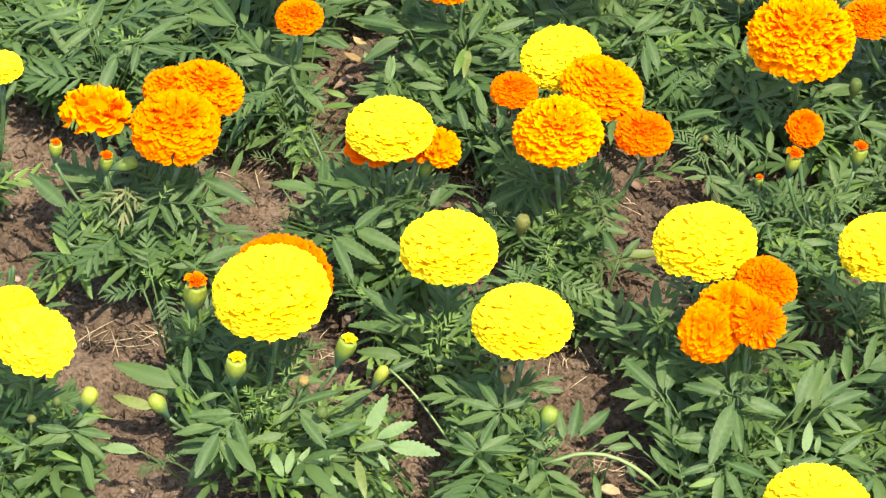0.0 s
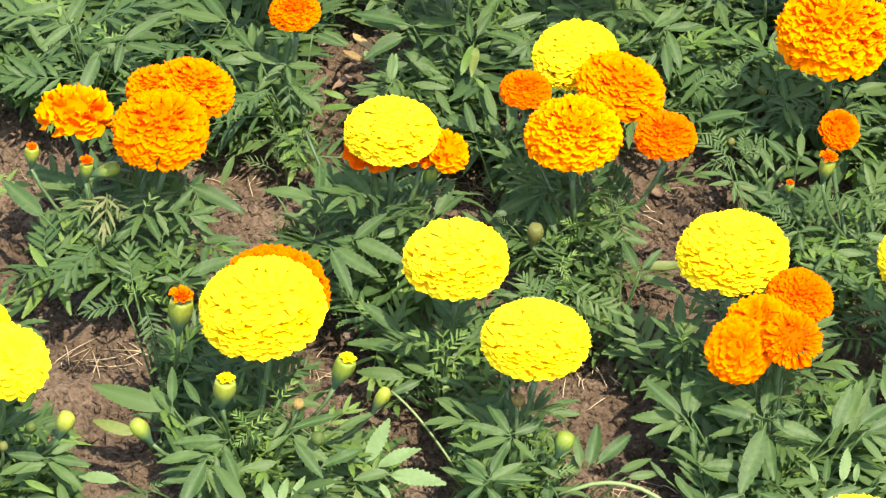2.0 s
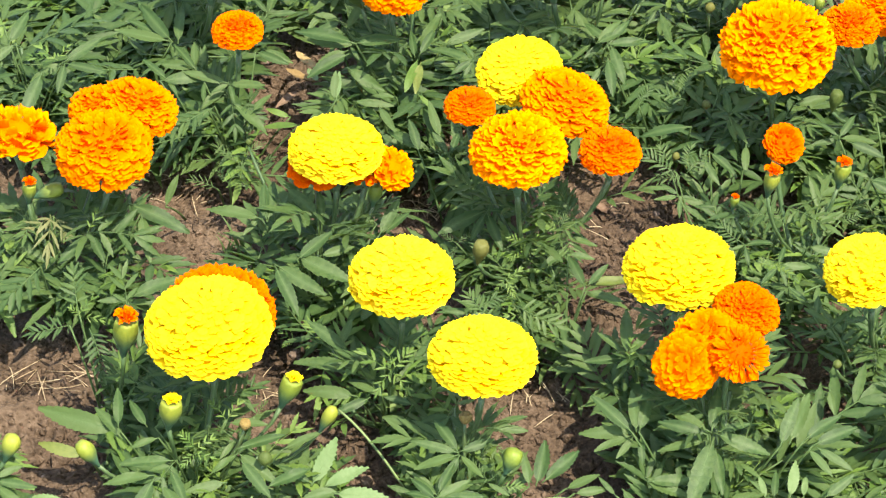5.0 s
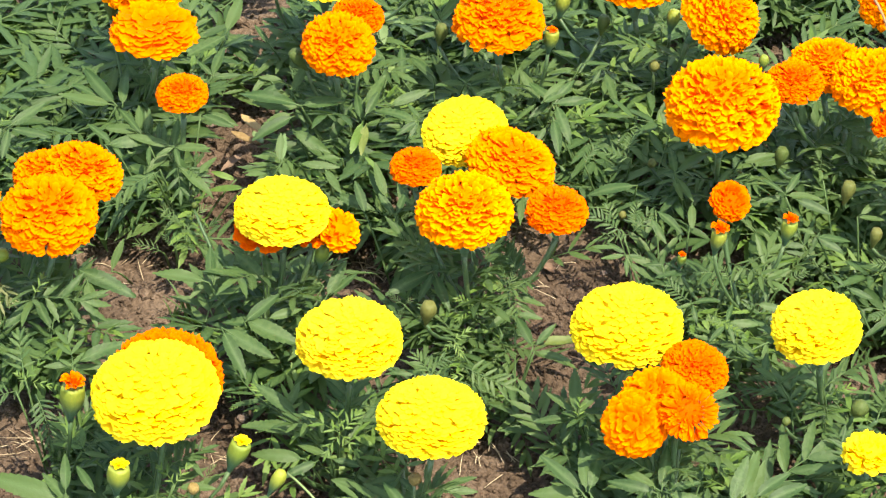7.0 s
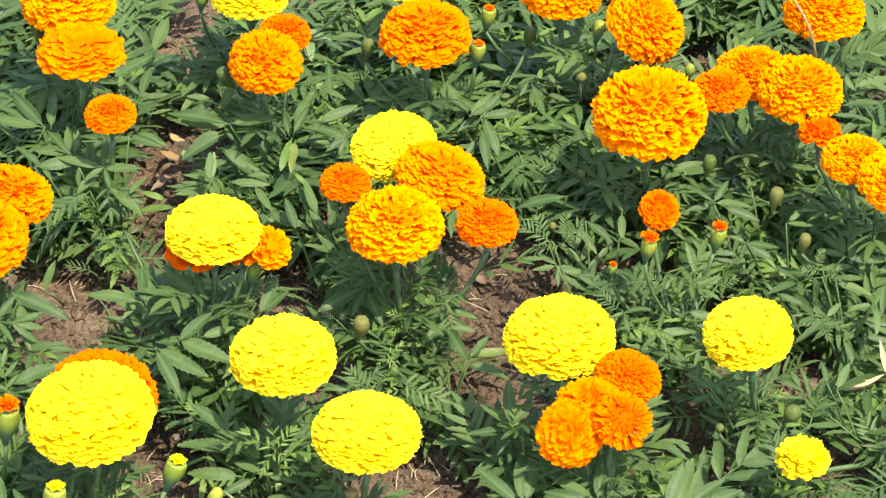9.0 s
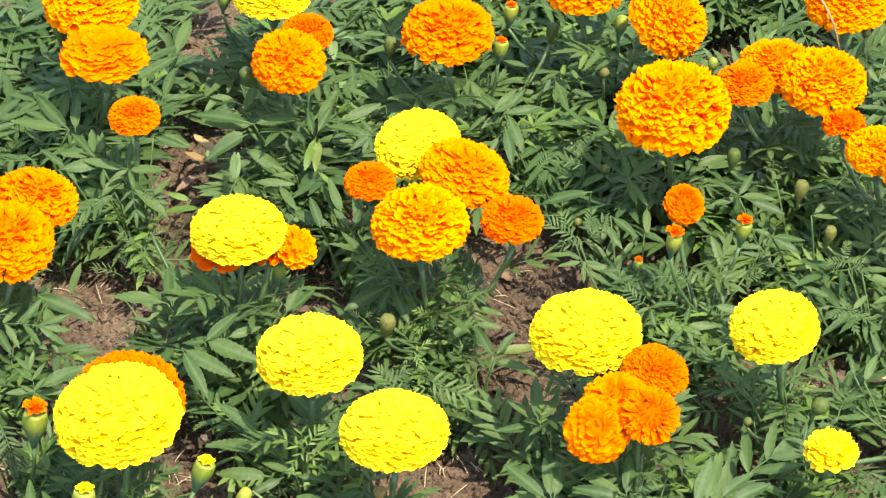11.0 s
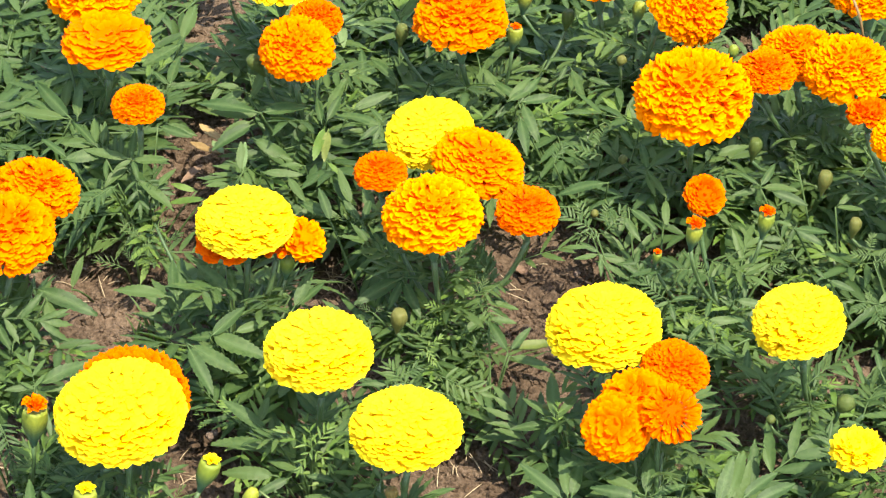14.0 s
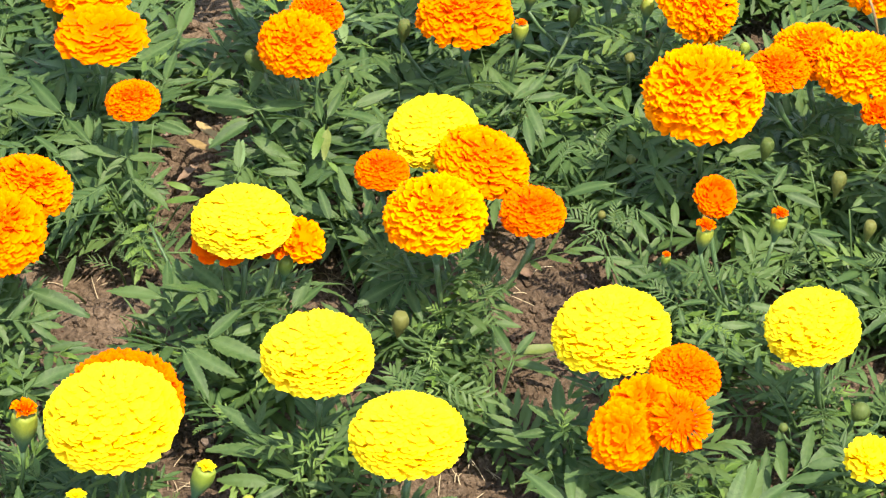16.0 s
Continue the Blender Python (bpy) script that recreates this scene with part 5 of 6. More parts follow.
leaf_on(bed_h, 0.238, 1.680, 0.070, 0.266, 1.683, 0.071, "wide", 45)
leaf_on(bed_h, 0.266, 1.681, 0.070, 0.263, 1.697, 0.077, "palewide", 6)
leaf_on(bed_h, 0.272, 1.681, 0.070, 0.276, 1.701, 0.079, "blade", 135)
leaf_on(bed_h, 0.284, 1.682, 0.070, 0.291, 1.708, 0.082, "palewide", 7)
leaf_on(bed_h, 0.294, 1.682, 0.070, 0.296, 1.698, 0.077, "palewide", 8)
leaf_on(bed_h, 0.305, 1.679, 0.070, 0.326, 1.693, 0.077, "blade", 136)
leaf_on(bed_h, 0.242, 1.732, 0.100, 0.252, 1.743, 0.105, "wisp", 31)
leaf_on(bed_h, 0.243, 1.730, 0.100, 0.254, 1.735, 0.102, "wisp", 32)
leaf_on(bed_h, 0.242, 1.735, 0.100, 0.237, 1.743, 0.104, "wisp", 33)
leaf_on(bed_h, 0.158, 1.686, 0.070, 0.146, 1.700, 0.076, "blade", 243)
leaf_on(bed_h, 0.163, 1.693, 0.070, 0.177, 1.674, 0.061, "blade", 244)
leaf_on(bed_h, 0.151, 1.663, 0.060, 0.144, 1.680, 0.068, "blade", 245)
leaf_on(bed_h, 0.208, 1.641, 0.100, 0.181, 1.632, 0.096, "blade", 248)
leaf_on(bed_h, 0.218, 1.643, 0.100, 0.248, 1.630, 0.094, "wide", 69)
leaf_on(bed_h, 0.217, 1.636, 0.100, 0.231, 1.610, 0.089, "blade", 249)
leaf_on(bed_h, 0.216, 1.642, 0.090, 0.195, 1.635, 0.087, "blade", 250)
leaf_on(bed_h, 0.213, 1.630, 0.100, 0.207, 1.600, 0.087, "wide", 70)
leaf_on(bed_h, 0.212, 1.636, 0.090, 0.190, 1.628, 0.087, "fresh", 13)
leaf_on(bed_h, 0.266, 1.655, 0.080, 0.294, 1.666, 0.085, "wide", 71)
leaf_on(bed_h, 0.306, 1.668, 0.080, 0.286, 1.659, 0.076, "wide", 72)
leaf_on(bed_h, 0.307, 1.670, 0.080, 0.337, 1.659, 0.075, "wide", 73)
leaf_on(bed_h, 0.307, 1.671, 0.080, 0.330, 1.686, 0.087, "wide", 74)
leaf_on(bed_h, 0.250, 1.672, 0.080, 0.266, 1.656, 0.073, "blade", 251)
leaf_on(bed_i, 0.173, 1.807, 0.100, 0.175, 1.843, 0.116, "blade", 96)
leaf_on(bed_i, 0.174, 1.817, 0.090, 0.153, 1.837, 0.099, "blade", 97)
leaf_on(bed_i, 0.173, 1.805, 0.100, 0.193, 1.825, 0.109, "blade", 98)
leaf_on(bed_i, 0.175, 1.826, 0.080, 0.142, 1.820, 0.078, "blade", 99)
leaf_on(bed_i, 0.174, 1.801, 0.100, 0.176, 1.814, 0.106, "young", 32)
leaf_on(bed_i, 0.175, 1.816, 0.080, 0.163, 1.804, 0.074, "blade", 100)
leaf_on(bed_i, 0.181, 1.816, 0.080, 0.195, 1.810, 0.077, "blade", 101)
leaf_on(bed_j, 0.322, 1.776, 0.090, 0.324, 1.757, 0.082, "wide", 41)
leaf_on(bed_j, 0.323, 1.868, 0.080, 0.329, 1.885, 0.088, "wide", 51)
leaf_on(bed_j, 0.330, 1.836, 0.100, 0.310, 1.850, 0.106, "blade", 218)
leaf_on(bed_j, 0.330, 1.835, 0.100, 0.348, 1.848, 0.106, "blade", 219)
leaf_on(bed_j, 0.332, 1.841, 0.090, 0.313, 1.838, 0.088, "blade", 220)
leaf_on(bed_j, 0.365, 1.836, 0.090, 0.353, 1.841, 0.092, "young", 35)
leaf_on(bed_j, 0.367, 1.835, 0.090, 0.383, 1.839, 0.092, "young", 36)
leaf_on(bed_j, 0.366, 1.839, 0.090, 0.366, 1.845, 0.093, "young", 37)
leaf_on(bed_k, 0.021, 2.083, 0.080, 0.014, 2.112, 0.093, "blade", 65)
leaf_on(bed_k, 0.045, 2.081, 0.080, 0.032, 2.099, 0.088, "wide", 29)
leaf_on(bed_k, 0.047, 2.081, 0.080, 0.055, 2.101, 0.089, "wide", 30)
leaf_on(bed_k, 0.050, 2.084, 0.070, 0.037, 2.081, 0.068, "wisp", 15)
leaf_on(bed_k, 0.049, 2.087, 0.070, 0.059, 2.092, 0.073, "wisp", 16)
leaf_on(bed_k, 0.047, 2.092, 0.070, 0.029, 2.098, 0.073, "wisp", 17)
leaf_on(bed_k, 0.049, 2.082, 0.070, 0.057, 2.077, 0.068, "wisp", 18)
leaf_on(bed_k, 0.074, 1.994, 0.090, 0.034, 1.976, 0.082, "blade", 85)
leaf_on(bed_k, 0.074, 1.991, 0.090, 0.084, 1.961, 0.076, "blade", 86)
leaf_on(bed_k, 0.074, 1.991, 0.090, 0.060, 1.970, 0.080, "blade", 87)
leaf_on(bed_k, 0.075, 1.994, 0.090, 0.097, 1.991, 0.089, "blade", 88)
leaf_on(bed_k, 0.049, 1.965, 0.080, 0.039, 1.973, 0.084, "wisp", 19)
leaf_on(bed_k, 0.050, 1.964, 0.080, 0.059, 1.971, 0.083, "wisp", 20)
leaf_on(bed_k, 0.050, 1.962, 0.080, 0.045, 1.954, 0.076, "wisp", 21)
leaf_on(bed_k, 0.103, 1.961, 0.080, 0.092, 1.968, 0.083, "young", 24)
leaf_on(bed_k, 0.103, 1.961, 0.080, 0.112, 1.968, 0.083, "young", 25)
leaf_on(bed_k, 0.102, 1.959, 0.080, 0.115, 1.954, 0.078, "young", 26)
leaf_on(bed_k, 0.102, 1.958, 0.080, 0.093, 1.952, 0.077, "young", 27)
leaf_on(bed_k, 0.131, 1.980, 0.080, 0.106, 1.997, 0.088, "fresh", 6)
leaf_on(bed_k, 0.132, 1.979, 0.080, 0.108, 1.985, 0.083, "fresh", 7)
leaf_on(bed_k, 0.134, 1.980, 0.080, 0.158, 1.992, 0.085, "fresh", 8)
leaf_on(bed_k, 0.132, 1.969, 0.090, 0.139, 1.984, 0.097, "wisp", 22)
leaf_on(bed_k, 0.131, 1.970, 0.090, 0.126, 1.985, 0.097, "wisp", 23)
leaf_on(bed_k, 0.134, 1.969, 0.090, 0.143, 1.975, 0.092, "wisp", 24)
leaf_on(bed_k, 0.135, 1.963, 0.090, 0.140, 1.942, 0.081, "fine", 4)
leaf_on(bed_k, 0.134, 1.960, 0.090, 0.109, 1.956, 0.088, "blade", 89)
leaf_on(bed_k, 0.136, 1.958, 0.090, 0.160, 1.951, 0.087, "blade", 90)
leaf_on(bed_k, 0.135, 1.945, 0.090, 0.115, 1.928, 0.082, "blade", 91)
leaf_on(bed_k, 0.052, 2.094, 0.080, 0.050, 2.115, 0.090, "wide", 82)
leaf_on(bed_ka, 0.136, 1.938, 0.090, 0.157, 1.934, 0.088, "blade", 92)
leaf_on(bed_ka, 0.075, 1.857, 0.090, 0.058, 1.878, 0.099, "fine", 5)
leaf_on(bed_ka, 0.058, 1.874, 0.090, 0.077, 1.882, 0.093, "fine", 6)
leaf_on(bed_ka, 0.086, 1.908, 0.090, 0.096, 1.914, 0.093, "young", 28)
leaf_on(bed_ka, 0.085, 1.908, 0.090, 0.080, 1.902, 0.087, "young", 29)
leaf_on(bed_ka, 0.086, 1.906, 0.090, 0.091, 1.897, 0.086, "young", 30)
leaf_on(bed_ka, 0.092, 1.864, 0.100, 0.122, 1.849, 0.093, "fine", 7)
leaf_on(bed_ka, 0.099, 1.867, 0.090, 0.087, 1.866, 0.089, "young", 31)
leaf_on(bed_ka, 0.148, 1.909, 0.080, 0.137, 1.934, 0.091, "wide", 32)
leaf_on(bed_ka, 0.150, 1.910, 0.080, 0.167, 1.927, 0.088, "blade", 94)
leaf_on(bed_ka, 0.149, 1.904, 0.080, 0.177, 1.894, 0.076, "blade", 95)
leaf_on(bed_l, 0.309, 1.973, 0.090, 0.304, 1.983, 0.095, "fine", 17)
leaf_on(bed_l, 0.310, 1.973, 0.090, 0.327, 1.977, 0.092, "blade", 152)
leaf_on(bed_l, 0.311, 1.971, 0.090, 0.323, 1.984, 0.096, "blade", 153)
leaf_on(bed_l, 0.298, 1.920, 0.090, 0.287, 1.925, 0.092, "fine", 19)
leaf_on(bed_l, 0.299, 1.920, 0.090, 0.311, 1.910, 0.086, "fine", 20)
leaf_on(bed_l, 0.299, 1.918, 0.090, 0.285, 1.905, 0.084, "blade", 154)
leaf_on(bed_l, 0.300, 1.922, 0.090, 0.307, 1.937, 0.096, "blade", 155)
leaf_on(bed_l, 0.301, 1.921, 0.090, 0.327, 1.918, 0.089, "blade", 156)
leaf_on(bed_l, 0.301, 1.917, 0.090, 0.305, 1.903, 0.084, "blade", 157)
leaf_on(bed_l, 0.307, 1.905, 0.080, 0.320, 1.894, 0.075, "wide", 50)
leaf_on(bed_l, 0.304, 1.903, 0.080, 0.293, 1.891, 0.075, "blade", 158)
leaf_on(bed_l, 0.337, 1.976, 0.090, 0.349, 1.992, 0.097, "blade", 159)
leaf_on(bed_l, 0.337, 1.973, 0.090, 0.358, 1.982, 0.094, "blade", 160)
leaf_on(bed_l, 0.336, 1.969, 0.090, 0.337, 1.953, 0.083, "blade", 161)
leaf_on(bed_l, 0.326, 1.943, 0.090, 0.350, 1.937, 0.087, "blade", 162)
leaf_on(bed_l, 0.355, 1.975, 0.090, 0.346, 1.982, 0.093, "fine", 29)
leaf_on(bed_l, 0.356, 1.975, 0.090, 0.369, 1.979, 0.092, "fine", 30)
leaf_on(bed_la, 0.229, 2.039, 0.090, 0.209, 2.054, 0.097, "fine", 11)
leaf_on(bed_la, 0.225, 2.043, 0.090, 0.219, 2.061, 0.098, "fine", 12)
leaf_on(bed_la, 0.239, 2.046, 0.090, 0.243, 2.063, 0.098, "fine", 13)
leaf_on(bed_la, 0.238, 2.039, 0.090, 0.252, 2.055, 0.097, "fine", 14)
leaf_on(bed_la, 0.237, 2.048, 0.080, 0.217, 2.046, 0.079, "fine", 15)
leaf_on(bed_la, 0.229, 2.006, 0.090, 0.229, 1.990, 0.083, "blade", 138)
leaf_on(bed_la, 0.229, 2.009, 0.090, 0.209, 2.005, 0.088, "blade", 139)
leaf_on(bed_la, 0.230, 2.009, 0.090, 0.245, 2.005, 0.088, "blade", 140)
leaf_on(bed_la, 0.229, 2.011, 0.090, 0.214, 2.019, 0.094, "blade", 141)
leaf_on(bed_la, 0.288, 2.063, 0.100, 0.285, 2.039, 0.089, "blade", 145)
leaf_on(bed_la, 0.257, 2.054, 0.100, 0.280, 2.034, 0.091, "wide", 47)
leaf_on(bed_la, 0.252, 2.044, 0.100, 0.262, 2.023, 0.090, "blade", 146)
leaf_on(bed_la, 0.257, 1.995, 0.090, 0.243, 1.996, 0.090, "wide", 49)
leaf_on(bed_la, 0.275, 1.948, 0.090, 0.260, 1.962, 0.096, "fine", 16)
leaf_on(bed_la, 0.276, 1.946, 0.090, 0.264, 1.941, 0.088, "blade", 149)
leaf_on(bed_la, 0.276, 1.945, 0.090, 0.278, 1.929, 0.083, "blade", 150)
leaf_on(bed_la, 0.277, 1.947, 0.090, 0.298, 1.950, 0.091, "blade", 151)
leaf_on(bed_la, 0.299, 2.005, 0.090, 0.291, 2.004, 0.089, "fine", 18)
leaf_on(bed_lb, 0.442, 1.987, 0.090, 0.427, 1.988, 0.091, "fine", 22)
leaf_on(bed_lb, 0.443, 1.985, 0.090, 0.456, 1.986, 0.090, "fine", 23)
leaf_on(bed_lb, 0.440, 1.980, 0.090, 0.454, 1.976, 0.088, "fine", 24)
leaf_on(bed_lb, 0.450, 1.971, 0.090, 0.478, 1.961, 0.085, "blade", 212)
leaf_on(bed_lb, 0.474, 1.941, 0.090, 0.453, 1.938, 0.089, "wide", 62)
leaf_on(bed_lb, 0.476, 1.941, 0.090, 0.482, 1.950, 0.094, "blade", 214)
leaf_on(bed_lb, 0.476, 1.937, 0.090, 0.475, 1.915, 0.080, "wide", 63)
leaf_on(bed_lb, 0.401, 1.961, 0.090, 0.420, 1.950, 0.085, "blade", 215)
leaf_on(bed_lb, 0.399, 1.962, 0.090, 0.391, 1.973, 0.095, "blade", 216)
leaf_on(bed_lb, 0.431, 1.926, 0.090, 0.418, 1.924, 0.089, "fine", 25)
leaf_on(bed_lb, 0.431, 1.926, 0.090, 0.428, 1.936, 0.094, "fine", 26)
leaf_on(bed_lb, 0.432, 1.926, 0.090, 0.449, 1.918, 0.086, "fine", 27)
leaf_on(bed_lb, 0.431, 1.924, 0.090, 0.434, 1.911, 0.084, "fine", 28)
leaf_on(bed_lb, 0.434, 1.928, 0.090, 0.449, 1.940, 0.095, "blade", 217)
leaf_on(bed_m, 0.276, 2.088, 0.110, 0.274, 2.113, 0.121, "blade", 142)
leaf_on(bed_m, 0.277, 2.090, 0.110, 0.307, 2.109, 0.119, "wide", 46)
leaf_on(bed_m, 0.278, 2.100, 0.100, 0.291, 2.077, 0.090, "blade", 143)
leaf_on(bed_m, 0.276, 2.098, 0.100, 0.282, 2.078, 0.091, "blade", 144)
leaf_on(bed_m, 0.333, 2.117, 0.100, 0.365, 2.122, 0.102, "wide", 48)
leaf_on(bed_m, 0.327, 2.109, 0.100, 0.312, 2.094, 0.093, "blade", 147)
leaf_on(bed_m, 0.340, 2.101, 0.100, 0.348, 2.082, 0.091, "blade", 148)
leaf_on(bed_ma, 0.185, 2.194, 0.110, 0.213, 2.197, 0.111, "blade", 79)
leaf_on(bed_ma, 0.185, 2.192, 0.110, 0.195, 2.156, 0.094, "blade", 80)
leaf_on(bed_ma, 0.181, 2.172, 0.110, 0.187, 2.139, 0.095, "blade", 81)
leaf_on(bed_ma, 0.176, 2.173, 0.100, 0.166, 2.158, 0.093, "blade", 82)
leaf_on(bed_ma, 0.204, 2.117, 0.100, 0.213, 2.131, 0.106, "fine", 8)
leaf_on(bed_ma, 0.244, 2.125, 0.100, 0.223, 2.132, 0.103, "fine", 9)
leaf_on(bed_ma, 0.242, 2.133, 0.100, 0.248, 2.150, 0.108, "fine", 10)
leaf_on(bed_ma, 0.245, 2.088, 0.100, 0.202, 2.083, 0.098, "blade", 137)
leaf_on(bed_ma, 0.182, 2.191, 0.110, 0.219, 2.196, 0.112, "blade", 188)
leaf_on(bed_n, -0.138, 2.156, 0.100, -0.177, 2.167, 0.105, "blade", 13)
leaf_on(bed_n, -0.138, 2.156, 0.100, -0.134, 2.180, 0.111, "blade", 14)
leaf_on(bed_n, -0.137, 2.154, 0.100, -0.107, 2.152, 0.099, "blade", 15)
leaf_on(bed_n, -0.139, 2.165, 0.090, -0.164, 2.146, 0.082, "blade", 16)
leaf_on(bed_n, -0.137, 2.165, 0.090, -0.128, 2.123, 0.071, "blade", 17)
leaf_on(bed_n, -0.134, 2.141, 0.090, -0.103, 2.115, 0.078, "blade", 18)
leaf_on(bed_n, -0.149, 2.137, 0.090, -0.175, 2.115, 0.080, "blade", 19)
leaf_on(bed_n, -0.117, 2.215, 0.090, -0.089, 2.202, 0.084, "wide", 2)
leaf_on(bed_n, -0.047, 2.131, 0.100, -0.046, 2.155, 0.111, "palewide", 1)
leaf_on(bed_n, -0.079, 2.150, 0.060, -0.111, 2.148, 0.059, "fresh", 1)
leaf_on(bed_n, -0.087, 2.161, 0.060, -0.108, 2.168, 0.063, "fresh", 2)
leaf_on(bed_n, -0.188, 2.053, 0.050, -0.179, 2.080, 0.062, "blade", 29)
leaf_on(bed_n, -0.131, 2.101, 0.060, -0.146, 2.114, 0.066, "wisp", 1)
leaf_on(bed_n, -0.124, 2.104, 0.060, -0.111, 2.116, 0.066, "wisp", 2)
leaf_on(bed_n, -0.120, 2.101, 0.050, -0.104, 2.112, 0.055, "wisp", 3)
leaf_on(bed_n, -0.127, 2.098, 0.060, -0.138, 2.105, 0.063, "wisp", 4)
leaf_on(bed_n, -0.145, 2.063, 0.060, -0.165, 2.071, 0.064, "wisp", 5)
leaf_on(bed_n, -0.135, 2.060, 0.070, -0.125, 2.075, 0.077, "wisp", 6)
leaf_on(bed_n, -0.135, 2.057, 0.070, -0.143, 2.068, 0.075, "wisp", 7)
leaf_on(bed_n, -0.135, 2.068, 0.060, -0.122, 2.069, 0.060, "wisp", 8)
leaf_on(bed_n, -0.153, 2.119, 0.100, -0.180, 2.103, 0.093, "bold", 1)
leaf_on(bed_n, -0.135, 2.146, 0.090, -0.132, 2.125, 0.080, "bold", 2)
leaf_on(bed_n, -0.127, 2.142, 0.090, -0.115, 2.126, 0.083, "bold", 3)
leaf_on(bed_n, -0.117, 2.129, 0.090, -0.102, 2.145, 0.097, "blade", 252)
leaf_on(bed_n, -0.165, 2.174, 0.100, -0.185, 2.198, 0.111, "blade", 253)
leaf_on(bed_n, -0.167, 2.178, 0.100, -0.195, 2.184, 0.103, "wide", 75)
leaf_on(bed_n, -0.167, 2.179, 0.100, -0.168, 2.202, 0.110, "blade", 254)
leaf_on(bed_n, -0.162, 2.177, 0.100, -0.158, 2.198, 0.109, "blade", 255)
leaf_on(bed_n, -0.195, 2.160, 0.100, -0.152, 2.165, 0.102, "blade", 256)
leaf_on(bed_n, -0.158, 2.158, 0.100, -0.159, 2.141, 0.092, "blade", 257)
leaf_on(bed_n, -0.190, 2.163, 0.100, -0.211, 2.180, 0.108, "blade", 258)
leaf_on(bed_n, -0.190, 2.163, 0.100, -0.180, 2.149, 0.094, "blade", 259)
leaf_on(bed_n, -0.136, 2.156, 0.100, -0.111, 2.157, 0.100, "blade", 260)
leaf_on(bed_n, -0.137, 2.155, 0.100, -0.131, 2.139, 0.093, "blade", 261)
leaf_on(bed_n, -0.137, 2.155, 0.100, -0.152, 2.148, 0.097, "blade", 262)
leaf_on(bed_n, -0.110, 2.218, 0.090, -0.086, 2.205, 0.084, "wide", 76)
leaf_on(bed_n, -0.049, 2.131, 0.100, -0.048, 2.155, 0.111, "wide", 77)
leaf_on(bed_o, -0.031, 2.197, 0.110, -0.083, 2.212, 0.117, "blade", 20)
leaf_on(bed_o, -0.031, 2.209, 0.100, -0.073, 2.212, 0.101, "blade", 21)
leaf_on(bed_o, -0.031, 2.197, 0.110, 0.007, 2.201, 0.112, "blade", 22)
leaf_on(bed_o, -0.038, 2.201, 0.100, -0.071, 2.183, 0.092, "wide", 3)
leaf_on(bed_o, -0.038, 2.176, 0.100, -0.009, 2.154, 0.090, "wide", 4)
leaf_on(bed_o, -0.033, 2.142, 0.090, 0.001, 2.137, 0.088, "blade", 23)
leaf_on(bed_o, -0.012, 2.134, 0.090, 0.002, 2.112, 0.080, "blade", 24)
leaf_on(bed_o, -0.039, 2.232, 0.100, -0.024, 2.258, 0.112, "blade", 25)
leaf_on(bed_o, 0.067, 2.185, 0.100, 0.033, 2.199, 0.106, "blade", 66)
leaf_on(bed_o, 0.068, 2.185, 0.100, 0.049, 2.173, 0.095, "blade", 67)
leaf_on(bed_o, 0.067, 2.187, 0.100, 0.042, 2.186, 0.100, "blade", 68)
leaf_on(bed_o, 0.044, 2.207, 0.100, 0.078, 2.222, 0.107, "blade", 69)
leaf_on(bed_o, 0.024, 2.199, 0.100, 0.039, 2.233, 0.116, "wide", 31)
leaf_on(bed_o, 0.022, 2.217, 0.090, 0.015, 2.235, 0.098, "blade", 70)
leaf_on(bed_o, -0.060, 2.259, 0.100, -0.073, 2.241, 0.092, "blade", 174)
leaf_on(bed_o, -0.046, 2.249, 0.100, -0.067, 2.253, 0.102, "blade", 175)
leaf_on(bed_o, -0.043, 2.245, 0.100, -0.073, 2.231, 0.094, "blade", 176)
leaf_on(bed_o, -0.041, 2.285, 0.090, -0.029, 2.271, 0.084, "wisp", 34)
leaf_on(bed_o, 0.045, 2.256, 0.100, 0.031, 2.281, 0.112, "wide", 55)
leaf_on(bed_o, -0.037, 2.196, 0.100, -0.073, 2.178, 0.092, "wide", 78)
leaf_on(bed_o, -0.038, 2.216, 0.100, -0.067, 2.222, 0.103, "blade", 263)
leaf_on(bed_o, -0.036, 2.207, 0.100, -0.028, 2.195, 0.094, "blade", 264)
leaf_on(bed_o, -0.034, 2.214, 0.100, 0.007, 2.216, 0.101, "blade", 265)
leaf_on(bed_o, -0.014, 2.158, 0.090, -0.039, 2.174, 0.097, "wide", 79)
leaf_on(bed_o, 0.021, 2.186, 0.100, 0.011, 2.157, 0.087, "fresh", 14)
leaf_on(bed_o, 0.024, 2.183, 0.100, 0.019, 2.155, 0.087, "olive", 4)
leaf_on(bed_o, 0.019, 2.190, 0.100, 0.017, 2.212, 0.110, "wide", 80)
leaf_on(bed_o, 0.023, 2.193, 0.100, 0.037, 2.217, 0.111, "wide", 81)
leaf_on(bed_o, 0.067, 2.184, 0.100, 0.043, 2.190, 0.103, "blade", 266)
leaf_on(bed_o, 0.068, 2.187, 0.100, 0.060, 2.171, 0.093, "blade", 267)
leaf_on(bed_o, 0.070, 2.188, 0.100, 0.059, 2.202, 0.106, "blade", 268)
leaf_on(bed_o, 0.041, 2.100, 0.070, 0.031, 2.120, 0.079, "wide", 83)
leaf_on(bed_o, 0.039, 2.103, 0.080, 0.028, 2.134, 0.094, "blade", 269)
leaf_on(bed_o, 0.003, 2.147, 0.090, -0.018, 2.150, 0.091, "blade", 270)
